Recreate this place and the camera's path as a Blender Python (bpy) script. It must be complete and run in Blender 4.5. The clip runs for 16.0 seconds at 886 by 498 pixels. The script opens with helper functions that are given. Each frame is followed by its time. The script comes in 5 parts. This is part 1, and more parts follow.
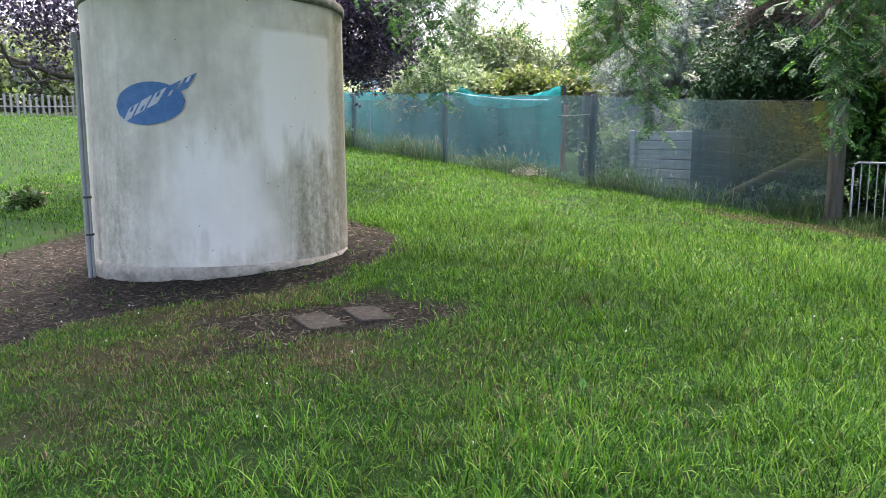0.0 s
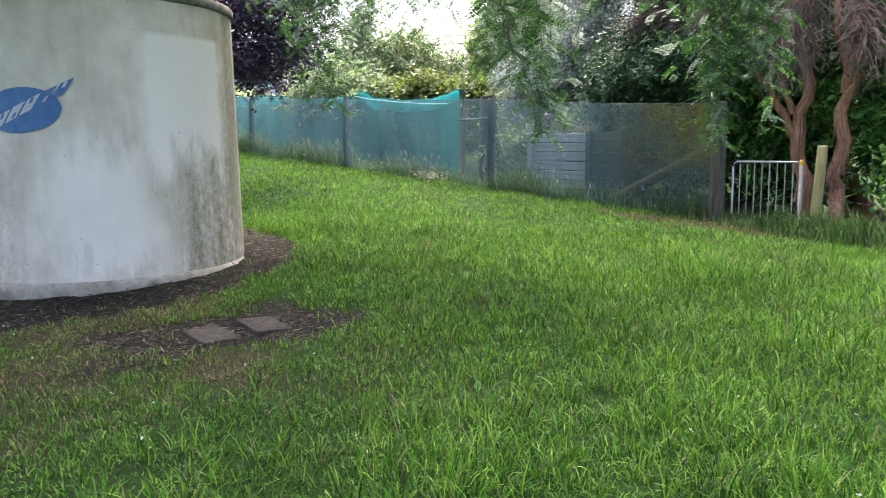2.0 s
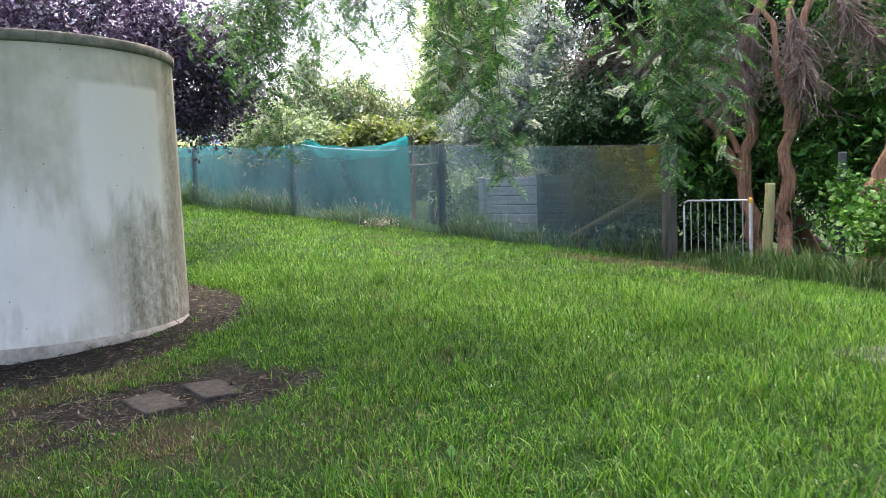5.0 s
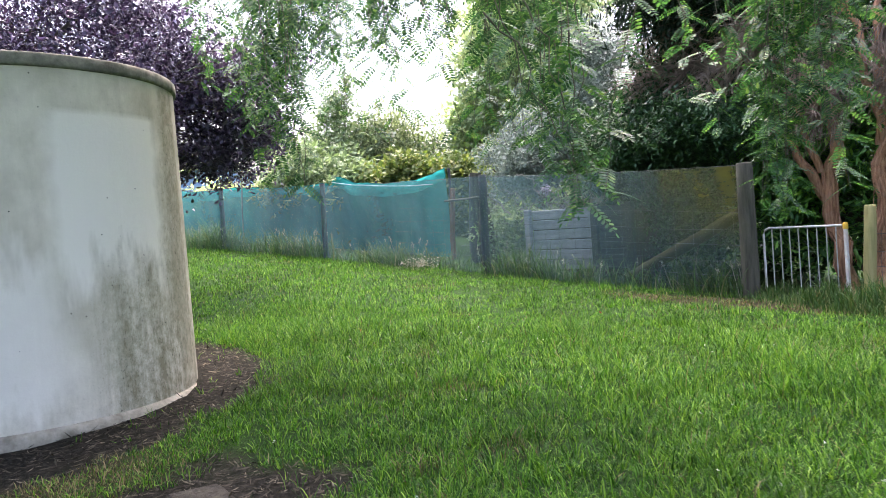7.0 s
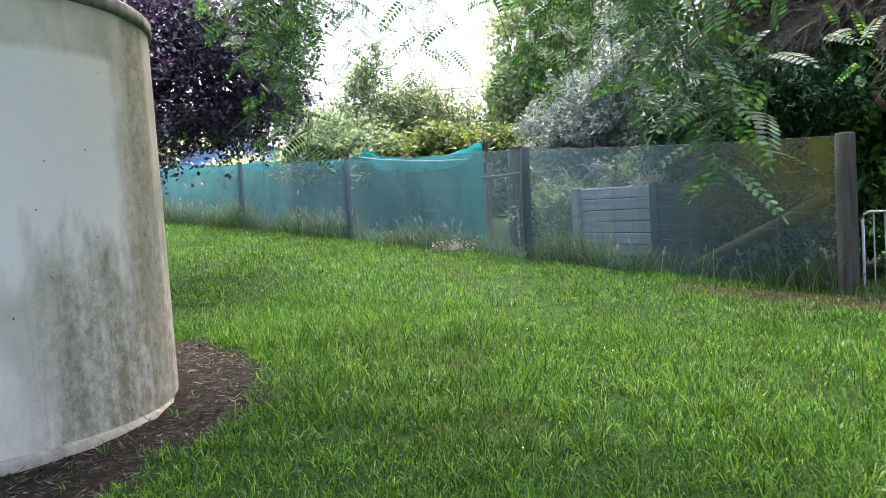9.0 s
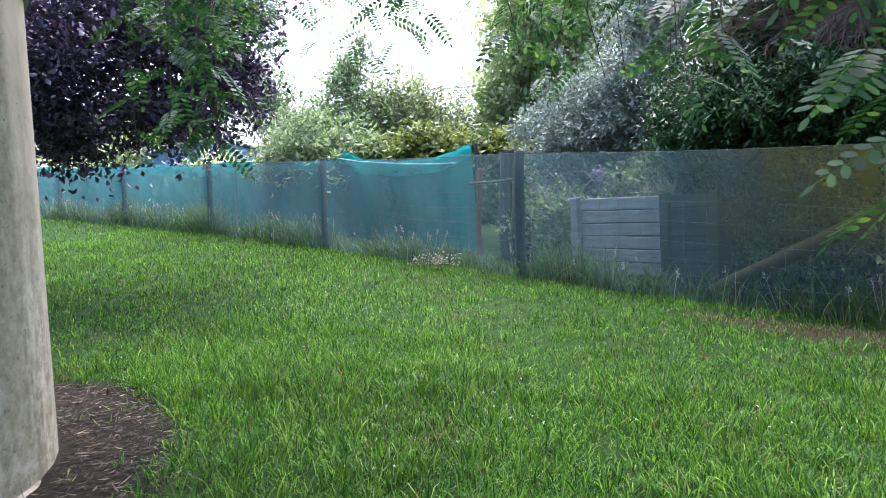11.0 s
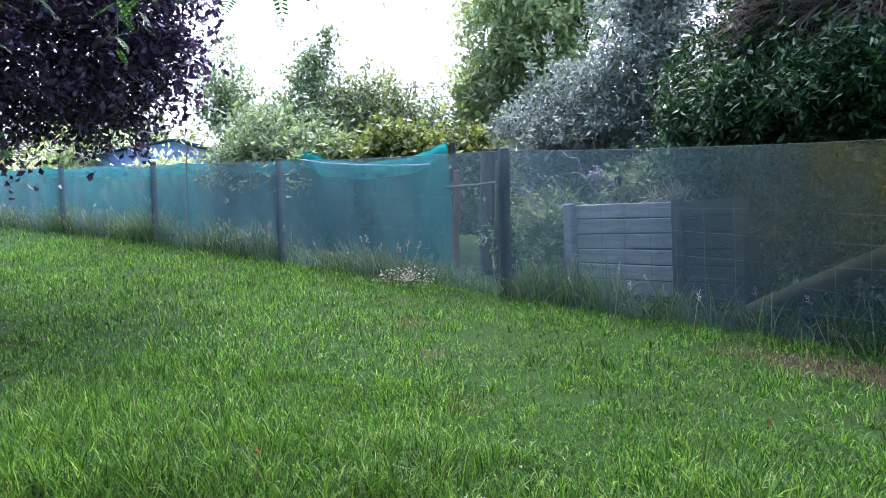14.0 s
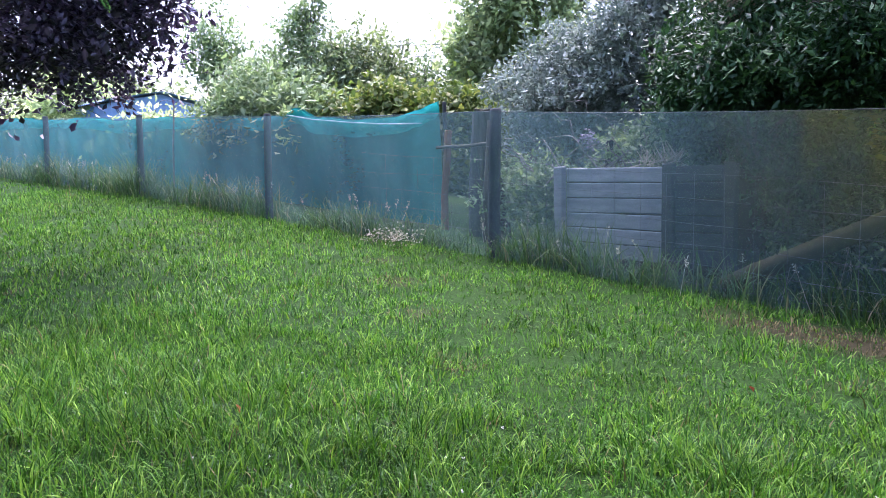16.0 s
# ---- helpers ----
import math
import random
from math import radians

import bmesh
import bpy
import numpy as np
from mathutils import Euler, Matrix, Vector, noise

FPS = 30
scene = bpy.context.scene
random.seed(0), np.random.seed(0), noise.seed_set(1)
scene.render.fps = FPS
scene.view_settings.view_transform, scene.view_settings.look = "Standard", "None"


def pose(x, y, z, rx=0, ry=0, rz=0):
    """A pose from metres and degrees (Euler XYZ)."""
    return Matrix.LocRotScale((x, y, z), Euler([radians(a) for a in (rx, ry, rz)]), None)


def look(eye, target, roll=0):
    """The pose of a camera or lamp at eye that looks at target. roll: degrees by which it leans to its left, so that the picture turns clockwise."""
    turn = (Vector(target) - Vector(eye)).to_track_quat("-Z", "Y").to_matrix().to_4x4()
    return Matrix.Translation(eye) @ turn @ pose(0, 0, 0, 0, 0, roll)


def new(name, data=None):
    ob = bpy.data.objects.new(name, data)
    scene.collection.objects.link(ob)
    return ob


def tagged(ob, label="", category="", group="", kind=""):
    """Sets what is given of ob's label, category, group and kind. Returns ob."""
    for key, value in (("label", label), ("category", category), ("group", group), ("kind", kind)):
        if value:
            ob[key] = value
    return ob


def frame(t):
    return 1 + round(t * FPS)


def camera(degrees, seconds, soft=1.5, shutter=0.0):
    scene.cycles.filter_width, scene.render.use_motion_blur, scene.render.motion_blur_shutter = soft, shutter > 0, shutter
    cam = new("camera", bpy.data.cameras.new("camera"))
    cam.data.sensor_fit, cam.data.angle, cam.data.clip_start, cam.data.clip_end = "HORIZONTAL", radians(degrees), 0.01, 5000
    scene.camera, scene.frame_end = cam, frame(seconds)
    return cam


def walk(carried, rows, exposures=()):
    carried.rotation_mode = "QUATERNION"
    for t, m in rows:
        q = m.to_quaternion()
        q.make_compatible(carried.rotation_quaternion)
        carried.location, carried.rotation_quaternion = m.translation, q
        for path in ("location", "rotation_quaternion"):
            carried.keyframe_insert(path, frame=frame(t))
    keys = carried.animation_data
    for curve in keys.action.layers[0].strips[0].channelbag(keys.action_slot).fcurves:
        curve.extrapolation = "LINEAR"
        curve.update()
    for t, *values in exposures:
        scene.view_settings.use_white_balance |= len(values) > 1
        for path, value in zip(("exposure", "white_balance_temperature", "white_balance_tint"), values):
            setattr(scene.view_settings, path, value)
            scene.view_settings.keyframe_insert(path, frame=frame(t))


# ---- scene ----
cam = camera(61.5, 16.0, soft=0.7, shutter=0.4)
METRES, EYE, TILT, LEAN, TURN = 6.5, 1.5, 0.0, 0.0, 35.3
ROWS = [
    (0.0, 0.0, 0.0, 0.0, -0.04, -8.3, 0.25),
    (0.5, 0.0031, 0.0, 0.0002, -1.44, -8.38, 0.38),
    (1.0, 0.0063, 0.0005, 0.0009, -3.18, -8.28, 0.51),
    (1.5, 0.0088, 0.0015, 0.0012, -5.02, -8.26, 0.68),
    (2.0, 0.013, 0.0019, 0.0018, -7.32, -8.11, 0.9),
    (2.5, 0.0159, 0.0009, 0.002, -9.75, -7.64, 1.23),
    (3.0, 0.0193, -0.0002, 0.0004, -11.81, -7.3, 1.74),
    (3.5, 0.0198, 0.0001, -0.0005, -12.97, -7.57, 2.08),
    (4.0, 0.0142, 0.0058, -0.0001, -13.45, -6.71, 1.76),
    (4.5, 0.0069, 0.0186, 0.0013, -12.32, -5.77, 1.64),
    (7.0, 0.0254, 0.252, 0.005, -8.74, -1.87, 4.22),
    (7.5, 0.0221, 0.3058, 0.0007, -8.32, -2.0, 4.75),
    (8.0, 0.0279, 0.3655, -0.0006, -7.43, -2.25, 5.19),
    (8.5, 0.0449, 0.4239, 0.0043, -6.42, -2.52, 4.47),
    (9.0, 0.0454, 0.4807, 0.0035, -6.35, -3.28, 3.58),
    (11.5, 0.0983, 0.7377, 0.0164, -7.08, -2.78, 2.53),
    (12.0, 0.1051, 0.7839, 0.0132, -6.86, -2.29, 3.06),
    (12.5, 0.1136, 0.83, 0.0166, -7.84, -2.01, 3.13),
    (13.0, 0.1334, 0.8791, 0.0178, -8.12, -1.61, 2.8),
    (13.5, 0.1317, 0.9163, 0.0168, -8.3, -1.74, 2.91),
    (14.0, 0.1277, 0.9424, 0.0153, -8.9, -2.56, 2.4),
    (14.5, 0.1326, 0.9518, 0.0126, -8.46, -3.43, 1.43),
    (15.0, 0.1314, 0.953, 0.0122, -8.41, -4.38, 1.12),
    (15.5, 0.1307, 0.9518, 0.0124, -8.82, -5.12, 1.1),
    (16.0, 0.1318, 0.9511, 0.0125, -9.6, -5.52, 1.04),
]
walk(cam, [(t, pose(0, 0, EYE, TILT, LEAN, TURN) @ pose(METRES * x, METRES * y, METRES * z, 90 + pitch, roll, yaw)) for t, x, y, z, yaw, pitch, roll in ROWS],
     exposures=[(0.0, 2.75, 6250.0, 21.0), (4.5, 2.75, 6250.0, 21.0), (8.0, 2.72, 6200.0, 20.0), (12.5, 2.4, 5400.0, 22.0), (14.5, 2.38, 5400.0, 27.0), (16.0, 2.54, 5420.0, 31.0)])

# ---- world and light: an even, milky evening sky with a weak wide sun ----
SUN_ELEV, SUN_AZ = 66.0, -20.0
world = bpy.data.worlds.new("world")
scene.world = world
world.use_nodes = True
wn = world.node_tree
sky = wn.nodes.new("ShaderNodeTexSky")
sky.sky_type = "NISHITA"
sky.sun_disc = False
sky.sun_elevation, sky.sun_rotation = radians(SUN_ELEV), radians(SUN_AZ)
sky.air_density, sky.dust_density, sky.ozone_density = 1.0, 8.0, 1.0
wn.links.new(sky.outputs[0], wn.nodes["Background"].inputs[0])
wn.nodes["Background"].inputs[1].default_value = 0.15
sun = new("sun", bpy.data.lights.new("sun", "SUN"))
sun.data.energy, sun.data.angle, sun.data.color = 0.45, radians(80), (1.0, 0.97, 0.93)
sun_from = Vector((math.sin(radians(SUN_AZ)) * math.cos(radians(SUN_ELEV)), math.cos(radians(SUN_AZ)) * math.cos(radians(SUN_ELEV)), math.sin(radians(SUN_ELEV))))
sun.matrix_world = look(sun_from * 60, (0, 0, 0))

RNG = np.random.default_rng(7)


# ---- materials ----
def shader(name):
    m = bpy.data.materials.new(name)
    m.use_nodes = True
    return m, m.node_tree.nodes, m.node_tree.links, m.node_tree.nodes["Principled BSDF"]


def ramp(nodes, stops):
    r = nodes.new("ShaderNodeValToRGB")
    while len(r.color_ramp.elements) < len(stops):
        r.color_ramp.elements.new(0.5)
    for e, (p, c) in zip(r.color_ramp.elements, stops):
        e.position, e.color = p, (*c, 1) if len(c) == 3 else c
    return r


def noise_tex(nodes, links, scale, detail=4.0, rough=0.55, stretch=(1, 1, 1), coord="Object"):
    tc, mp, n = nodes.new("ShaderNodeTexCoord"), nodes.new("ShaderNodeMapping"), nodes.new("ShaderNodeTexNoise")
    mp.inputs["Scale"].default_value = stretch
    n.inputs["Scale"].default_value, n.inputs["Detail"].default_value, n.inputs["Roughness"].default_value = scale, detail, rough
    links.new(tc.outputs[coord], mp.inputs[0])
    links.new(mp.outputs[0], n.inputs["Vector"])
    return n


def mix(nodes, links, fac, a, b, kind="MIX"):
    m = nodes.new("ShaderNodeMix")
    m.data_type, m.blend_type = "RGBA", kind
    for socket, value in ((m.inputs[0], fac), (m.inputs[6], a), (m.inputs[7], b)):
        if hasattr(value, "is_output"):
            links.new(value, socket)
        else:
            socket.default_value = (*value, 1) if isinstance(value, tuple) else value
    return m.outputs[2]


def math_node(nodes, links, op, a, b=0.0, clamp=False):
    m = nodes.new("ShaderNodeMath")
    m.operation, m.use_clamp = op, clamp
    for socket, value in ((m.inputs[0], a), (m.inputs[1], b)):
        if hasattr(value, "is_output"):
            links.new(value, socket)
        else:
            socket.default_value = value
    return m.outputs[0]


def add_bump(nodes, links, bsdf, height, strength, distance):
    b = nodes.new("ShaderNodeBump")
    b.inputs["Strength"].default_value, b.inputs["Distance"].default_value = strength, distance
    links.new(height, b.inputs["Height"])
    links.new(b.outputs[0], bsdf.inputs["Normal"])


def rough_mat(name, dark, light, stain, scale=6.0, stretch=(1, 1, 1), roughness=0.85, bump=0.4, metal=0.0, stain_amount=0.5):
    """A weathered surface: grain between two colours, stains of a third, fine relief."""
    m, n, l, b = shader(name)
    grain = noise_tex(n, l, scale, 6, 0.65, stretch)
    r = ramp(n, [(0.3, dark), (0.7, light)])
    l.new(grain.outputs[0], r.inputs[0])
    blot = noise_tex(n, l, scale * 0.22, 4, 0.6)
    br = ramp(n, [(0.5, (0, 0, 0)), (0.72, (stain_amount,) * 3)])
    l.new(blot.outputs[0], br.inputs[0])
    info = n.new("ShaderNodeObjectInfo")
    shade = math_node(n, l, "MULTIPLY_ADD", info.outputs["Random"], 0.3)
    n_last = shade.node
    n_last.inputs[2].default_value = 0.85
    col = mix(n, l, br.outputs[0], r.outputs[0], stain)
    hv = n.new("ShaderNodeHueSaturation")
    l.new(col, hv.inputs["Color"])
    l.new(shade, hv.inputs["Value"])
    l.new(hv.outputs[0], b.inputs["Base Color"])
    b.inputs["Roughness"].default_value, b.inputs["Metallic"].default_value = roughness, metal
    b.inputs["Specular IOR Level"].default_value = 0.5 if roughness < 0.7 else 0.2
    add_bump(n, l, b, grain.outputs[0], bump, 0.02)
    return m


def leaf_mat(name, stops, roughness=0.45, through_light=0.3, tint=None, spec=0.5):
    """Leaves: colour by island, light shining through."""
    m, n, l, b = shader(name)
    geo = n.new("ShaderNodeNewGeometry")
    r = ramp(n, stops)
    l.new(geo.outputs["Random Per Island"], r.inputs[0])
    big = noise_tex(n, l, 0.9, 3, 0.6)
    br = ramp(n, [(0.3, (0.72, 0.72, 0.72)), (0.7, (1.25, 1.25, 1.2))])
    l.new(big.outputs[0], br.inputs[0])
    col = mix(n, l, 1.0, r.outputs[0], br.outputs[0], "MULTIPLY")
    l.new(col, b.inputs["Base Color"])
    b.inputs["Roughness"].default_value = roughness
    b.inputs["Specular IOR Level"].default_value = spec
    tr = n.new("ShaderNodeBsdfTranslucent")
    warm = mix(n, l, 1.0, col, tint or (1.1, 1.2, 0.65), "MULTIPLY")
    l.new(warm, tr.inputs[0])
    ms = n.new("ShaderNodeMixShader")
    ms.inputs[0].default_value = through_light
    l.new(b.outputs[0], ms.inputs[1])
    l.new(tr.outputs[0], ms.inputs[2])
    l.new(ms.outputs[0], n["Material Output"].inputs[0])
    return m


def net_mat(name, colour, fold, cover, algae=0.0):
    """Woven shade cloth: see-through between the threads, thicker where it is creased or dirty."""
    m, n, l, b = shader(name)
    n.remove(b)
    crease = noise_tex(n, l, 1.1, 5, 0.6, (1, 1, 0.35))
    dust = noise_tex(n, l, 7.0, 3, 0.6, (1, 1, 2.5))
    r = ramp(n, [(0.3, colour), (0.72, fold)])
    l.new(crease.outputs[0], r.inputs[0])
    col = r.outputs[0]
    if algae:
        tc = n.new("ShaderNodeTexCoord")
        sp = n.new("ShaderNodeSeparateXYZ")
        l.new(tc.outputs["Object"], sp.inputs[0])
        along = math_node(n, l, "SUBTRACT", 1.0, math_node(n, l, "ABSOLUTE", math_node(n, l, "MULTIPLY", math_node(n, l, "SUBTRACT", sp.outputs[0], -2.3), 0.62)), True)
        up = math_node(n, l, "MULTIPLY", math_node(n, l, "SUBTRACT", sp.outputs[2], 0.7), 1.3, True)
        blot = noise_tex(n, l, 1.8, 3, 0.5, (1, 1, 0.45))
        bl = ramp(n, [(0.3, (0.15, 0.15, 0.15)), (0.75, (1, 1, 1))])
        l.new(blot.outputs[0], bl.inputs[0])
        patch = math_node(n, l, "MULTIPLY", math_node(n, l, "MULTIPLY", along, up), bl.outputs[0], True)
        patch = math_node(n, l, "MULTIPLY", patch, algae, True)
        col = mix(n, l, patch, col, (0.27, 0.25, 0.065))
    d, t, tp = n.new("ShaderNodeBsdfDiffuse"), n.new("ShaderNodeBsdfTranslucent"), n.new("ShaderNodeBsdfTransparent")
    l.new(col, d.inputs[0])
    l.new(col, t.inputs[0])
    a, c = n.new("ShaderNodeMixShader"), n.new("ShaderNodeMixShader")
    a.inputs[0].default_value = 0.45
    l.new(d.outputs[0], a.inputs[1])
    l.new(t.outputs[0], a.inputs[2])
    cov = math_node(n, l, "ADD", math_node(n, l, "MULTIPLY", math_node(n, l, "SUBTRACT", crease.outputs[0], 0.5), 0.35), cover)
    cov = math_node(n, l, "ADD", math_node(n, l, "MULTIPLY", math_node(n, l, "SUBTRACT", dust.outputs[0], 0.5), 0.25), cov, True)
    if algae:
        cov = math_node(n, l, "ADD", cov, math_node(n, l, "MULTIPLY", patch, 0.22), True)
    l.new(cov, c.inputs[0])
    l.new(tp.outputs[0], c.inputs[1])
    l.new(a.outputs[0], c.inputs[2])
    l.new(c.outputs[0], n["Material Output"].inputs[0])
    return m


M = {}
M["post"] = rough_mat("weathered_post", (0.026, 0.026, 0.02), (0.092, 0.088, 0.068), (0.04, 0.046, 0.022), 16, (1, 1, 0.1), 0.9, 1.0)
M["old_post"] = rough_mat("dark_old_timber", (0.026, 0.029, 0.031), (0.07, 0.074, 0.076), (0.035, 0.042, 0.03), 9, (1, 1, 0.12), 0.9, 0.6)
M["rust_post"] = rough_mat("reddish_timber", (0.10, 0.045, 0.025), (0.2, 0.10, 0.06), (0.08, 0.05, 0.03), 9, (1, 1, 0.12), 0.9, 0.5)
M["pine"] = rough_mat("pale_green_treated_pine", (0.17, 0.155, 0.06), (0.36, 0.32, 0.15), (0.13, 0.15, 0.045), 11, (1, 1, 0.1), 0.85, 0.7)
M["strut"] = rough_mat("mossy_strut", (0.03, 0.03, 0.013), (0.075, 0.068, 0.026), (0.03, 0.034, 0.013), 5, (1, 1, 1), 0.9, 0.4)
M["dark_board"] = rough_mat("dark_bed_board", (0.014, 0.016, 0.016), (0.04, 0.042, 0.04), (0.03, 0.035, 0.02), 8, (0.2, 0.2, 1.2), 0.9, 0.5)
M["bed_soil"] = rough_mat("bed_soil", (0.02, 0.015, 0.01), (0.06, 0.045, 0.03), (0.03, 0.04, 0.015), 14, (1, 1, 1), 0.95, 0.8)
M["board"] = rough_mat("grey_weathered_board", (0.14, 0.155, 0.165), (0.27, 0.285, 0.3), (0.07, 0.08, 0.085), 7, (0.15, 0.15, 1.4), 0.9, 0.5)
M["bin_board"] = rough_mat("mossy_sleeper", (0.08, 0.065, 0.04), (0.21, 0.18, 0.115), (0.09, 0.11, 0.03), 10, (0.2, 1, 1), 0.9, 0.8)
M["galv"] = rough_mat("galvanised_tube", (0.42, 0.42, 0.41), (0.6, 0.6, 0.58), (0.32, 0.25, 0.18), 20, (1, 1, 0.3), 0.5, 0.1, 0.6, 0.35)
M["wire"] = rough_mat("fence_wire", (0.065, 0.068, 0.068), (0.13, 0.132, 0.128), (0.08, 0.055, 0.04), 30, (1, 1, 1), 0.75, 0.1, 0.0)
M["white_post"] = rough_mat("painted_white_tube", (0.5, 0.49, 0.46), (0.72, 0.71, 0.68), (0.4, 0.22, 0.16), 14, (1, 1, 0.4), 0.6, 0.1, 0.0, 0.6)
M["yellow"] = rough_mat("yellow_cap", (0.62, 0.36, 0.02), (0.75, 0.47, 0.04), (0.45, 0.28, 0.04), 30, (1, 1, 1), 0.5, 0.05)
M["slab"] = rough_mat("worn_concrete_slab", (0.022, 0.02, 0.015), (0.07, 0.062, 0.048), (0.017, 0.015, 0.011), 26, (1, 1, 1), 0.95, 1.0)
M["drift"] = rough_mat("silvered_wood", (0.05, 0.043, 0.041), (0.13, 0.11, 0.103), (0.1, 0.07, 0.06), 11, (0.18, 1.6, 1), 0.95, 0.9)
M["bark"] = rough_mat("red_brown_bark", (0.15, 0.066, 0.034), (0.58, 0.32, 0.19), (0.4, 0.27, 0.19), 36, (1, 1, 0.08), 0.95, 1.0)
M["grey_bark"] = rough_mat("grey_bark", (0.06, 0.055, 0.045), (0.17, 0.15, 0.125), (0.1, 0.12, 0.07), 14, (1, 1, 0.2), 0.95, 0.8)
M["dead_twig"] = rough_mat("dead_twig", (0.13, 0.093, 0.072), (0.29, 0.215, 0.165), (0.24, 0.21, 0.175), 8, (1, 1, 1), 0.95, 0.2)
M["blue_iron"] = rough_mat("blue_roofing_iron", (0.16, 0.28, 0.52), (0.24, 0.37, 0.62), (0.16, 0.22, 0.34), 4, (1, 1, 1), 0.5, 0.05)
M["white_picket"] = rough_mat("faded_white_paint", (0.15, 0.145, 0.135), (0.25, 0.24, 0.225), (0.12, 0.11, 0.1), 5, (1, 1, 1), 0.8, 0.1)
M["pipe"] = rough_mat("grey_plastic_pipe", (0.2, 0.2, 0.19), (0.32, 0.32, 0.3), (0.14, 0.14, 0.11), 10, (1, 1, 0.3), 0.55, 0.1)
M["strap"] = rough_mat("black_strap", (0.02, 0.02, 0.02), (0.05, 0.05, 0.05), (0.03, 0.03, 0.03), 20, (1, 1, 1), 0.6, 0.1)
M["teal_cord"] = rough_mat("white_cord", (0.3, 0.46, 0.46), (0.45, 0.6, 0.6), (0.3, 0.4, 0.4), 20, (1, 1, 1), 0.7, 0.1)
M["net_dark"] = net_mat("fine_dark_shade_cloth", (0.08, 0.145, 0.16), (0.13, 0.225, 0.24), 0.43, 1.5)
M["net_teal"] = net_mat("teal_shade_cloth", (0.01, 0.12, 0.13), (0.027, 0.2, 0.2), 0.84)
# same teal cloth doubled over; sky light shining through is put into its colour
M["net_top"] = net_mat("teal_double_fold_skylit", (0.02, 0.34, 0.33), (0.06, 0.52, 0.48), 0.66)

M["grass"] = leaf_mat("lawn_blades", [(0.0, (0.008, 0.036, 0.005)), (0.35, (0.031, 0.105, 0.01)), (0.8, (0.098, 0.23, 0.018)), (1.0, (0.23, 0.385, 0.055))], 0.5, 0.32, (1.1, 1.15, 0.45), 0.18)
M["dry_grass"] = leaf_mat("dry_thatch_blades", [(0.0, (0.04, 0.055, 0.016)), (0.5, (0.115, 0.1, 0.048)), (1.0, (0.27, 0.215, 0.125))], 0.8, 0.25, (1.1, 1.0, 0.7), 0.2)
M["weed"] = leaf_mat("rank_grass", [(0.0, (0.022, 0.055, 0.014)), (0.6, (0.055, 0.12, 0.028)), (0.92, (0.11, 0.15, 0.05)), (1.0, (0.26, 0.22, 0.13))], 0.55, 0.25, None, 0.2)
M["seed"] = leaf_mat("pale_seed_heads", [(0.0, (0.3, 0.27, 0.18)), (1.0, (0.55, 0.52, 0.42))], 0.8, 0.3, (1, 1, 0.9), 0.2)
M["daisy"] = leaf_mat("white_clover_heads", [(0.0, (0.55, 0.55, 0.5)), (1.0, (0.8, 0.8, 0.76))], 0.8, 0.2, (1, 1, 1), 0.2)
M["plum"] = leaf_mat("purple_plum_leaves", [(0.0, (0.024, 0.023, 0.04)), (0.6, (0.058, 0.048, 0.085)), (0.9, (0.105, 0.085, 0.14)), (1.0, (0.19, 0.19, 0.29))], 0.38, 0.25, (1.2, 0.75, 1.0), 0.5)
M["robinia"] = leaf_mat("robinia_leaflets", [(0.0, (0.024, 0.072, 0.034)), (0.55, (0.052, 0.132, 0.054)), (0.9, (0.105, 0.22, 0.065)), (1.0, (0.22, 0.34, 0.1))], 0.45, 0.33, (1.1, 1.2, 0.65), 0.2)
M["walnut"] = leaf_mat("broad_mid_green_leaves", [(0.0, (0.23, 0.3, 0.17)), (0.6, (0.41, 0.49, 0.28)), (1.0, (0.66, 0.7, 0.45))], 0.55, 0.6, (1.1, 1.15, 0.8), 0.2)
M["silver"] = leaf_mat("silver_grey_leaves", [(0.0, (0.1, 0.135, 0.115)), (0.5, (0.23, 0.29, 0.255)), (1.0, (0.38, 0.43, 0.4))], 0.6, 0.25, (1.0, 1.05, 0.9), 0.25)
M["conifer"] = leaf_mat("dark_conifer_sprays", [(0.0, (0.012, 0.022, 0.013)), (0.7, (0.025, 0.045, 0.024)), (1.0, (0.05, 0.075, 0.04))], 0.6, 0.05, None, 0.15)
M["glossy"] = leaf_mat("dark_glossy_leaves", [(0.0, (0.014, 0.0382, 0.018)), (0.7, (0.0351, 0.0877, 0.0359)), (1.0, (0.1053, 0.1913, 0.077))], 0.42, 0.16, None, 0.22)
M["rhodo"] = leaf_mat("rhododendron_leaves", [(0.0, (0.042, 0.1204, 0.0407)), (0.6, (0.126, 0.3011, 0.0762)), (0.92, (0.2701, 0.5474, 0.1143)), (1.0, (0.5403, 0.8, 0.1779))], 0.38, 0.2, None, 0.3)
M["vine"] = leaf_mat("bright_vine_leaves", [(0.0, (0.0403, 0.12, 0.022)), (0.6, (0.092, 0.228, 0.033)), (1.0, (0.184, 0.36, 0.066))], 0.45, 0.3, None, 0.25)
M["elder"] = leaf_mat("elder_leaves", [(0.0, (0.1, 0.15, 0.085)), (0.6, (0.2, 0.27, 0.155)), (1.0, (0.35, 0.43, 0.27))], 0.6, 0.36, None, 0.2)
M["yellow_vine"] = leaf_mat("yellow_green_vine", [(0.0, (0.0675, 0.1125, 0.03)), (0.6, (0.1425, 0.1875, 0.045)), (1.0, (0.255, 0.27, 0.09))], 0.5, 0.4, None, 0.4)
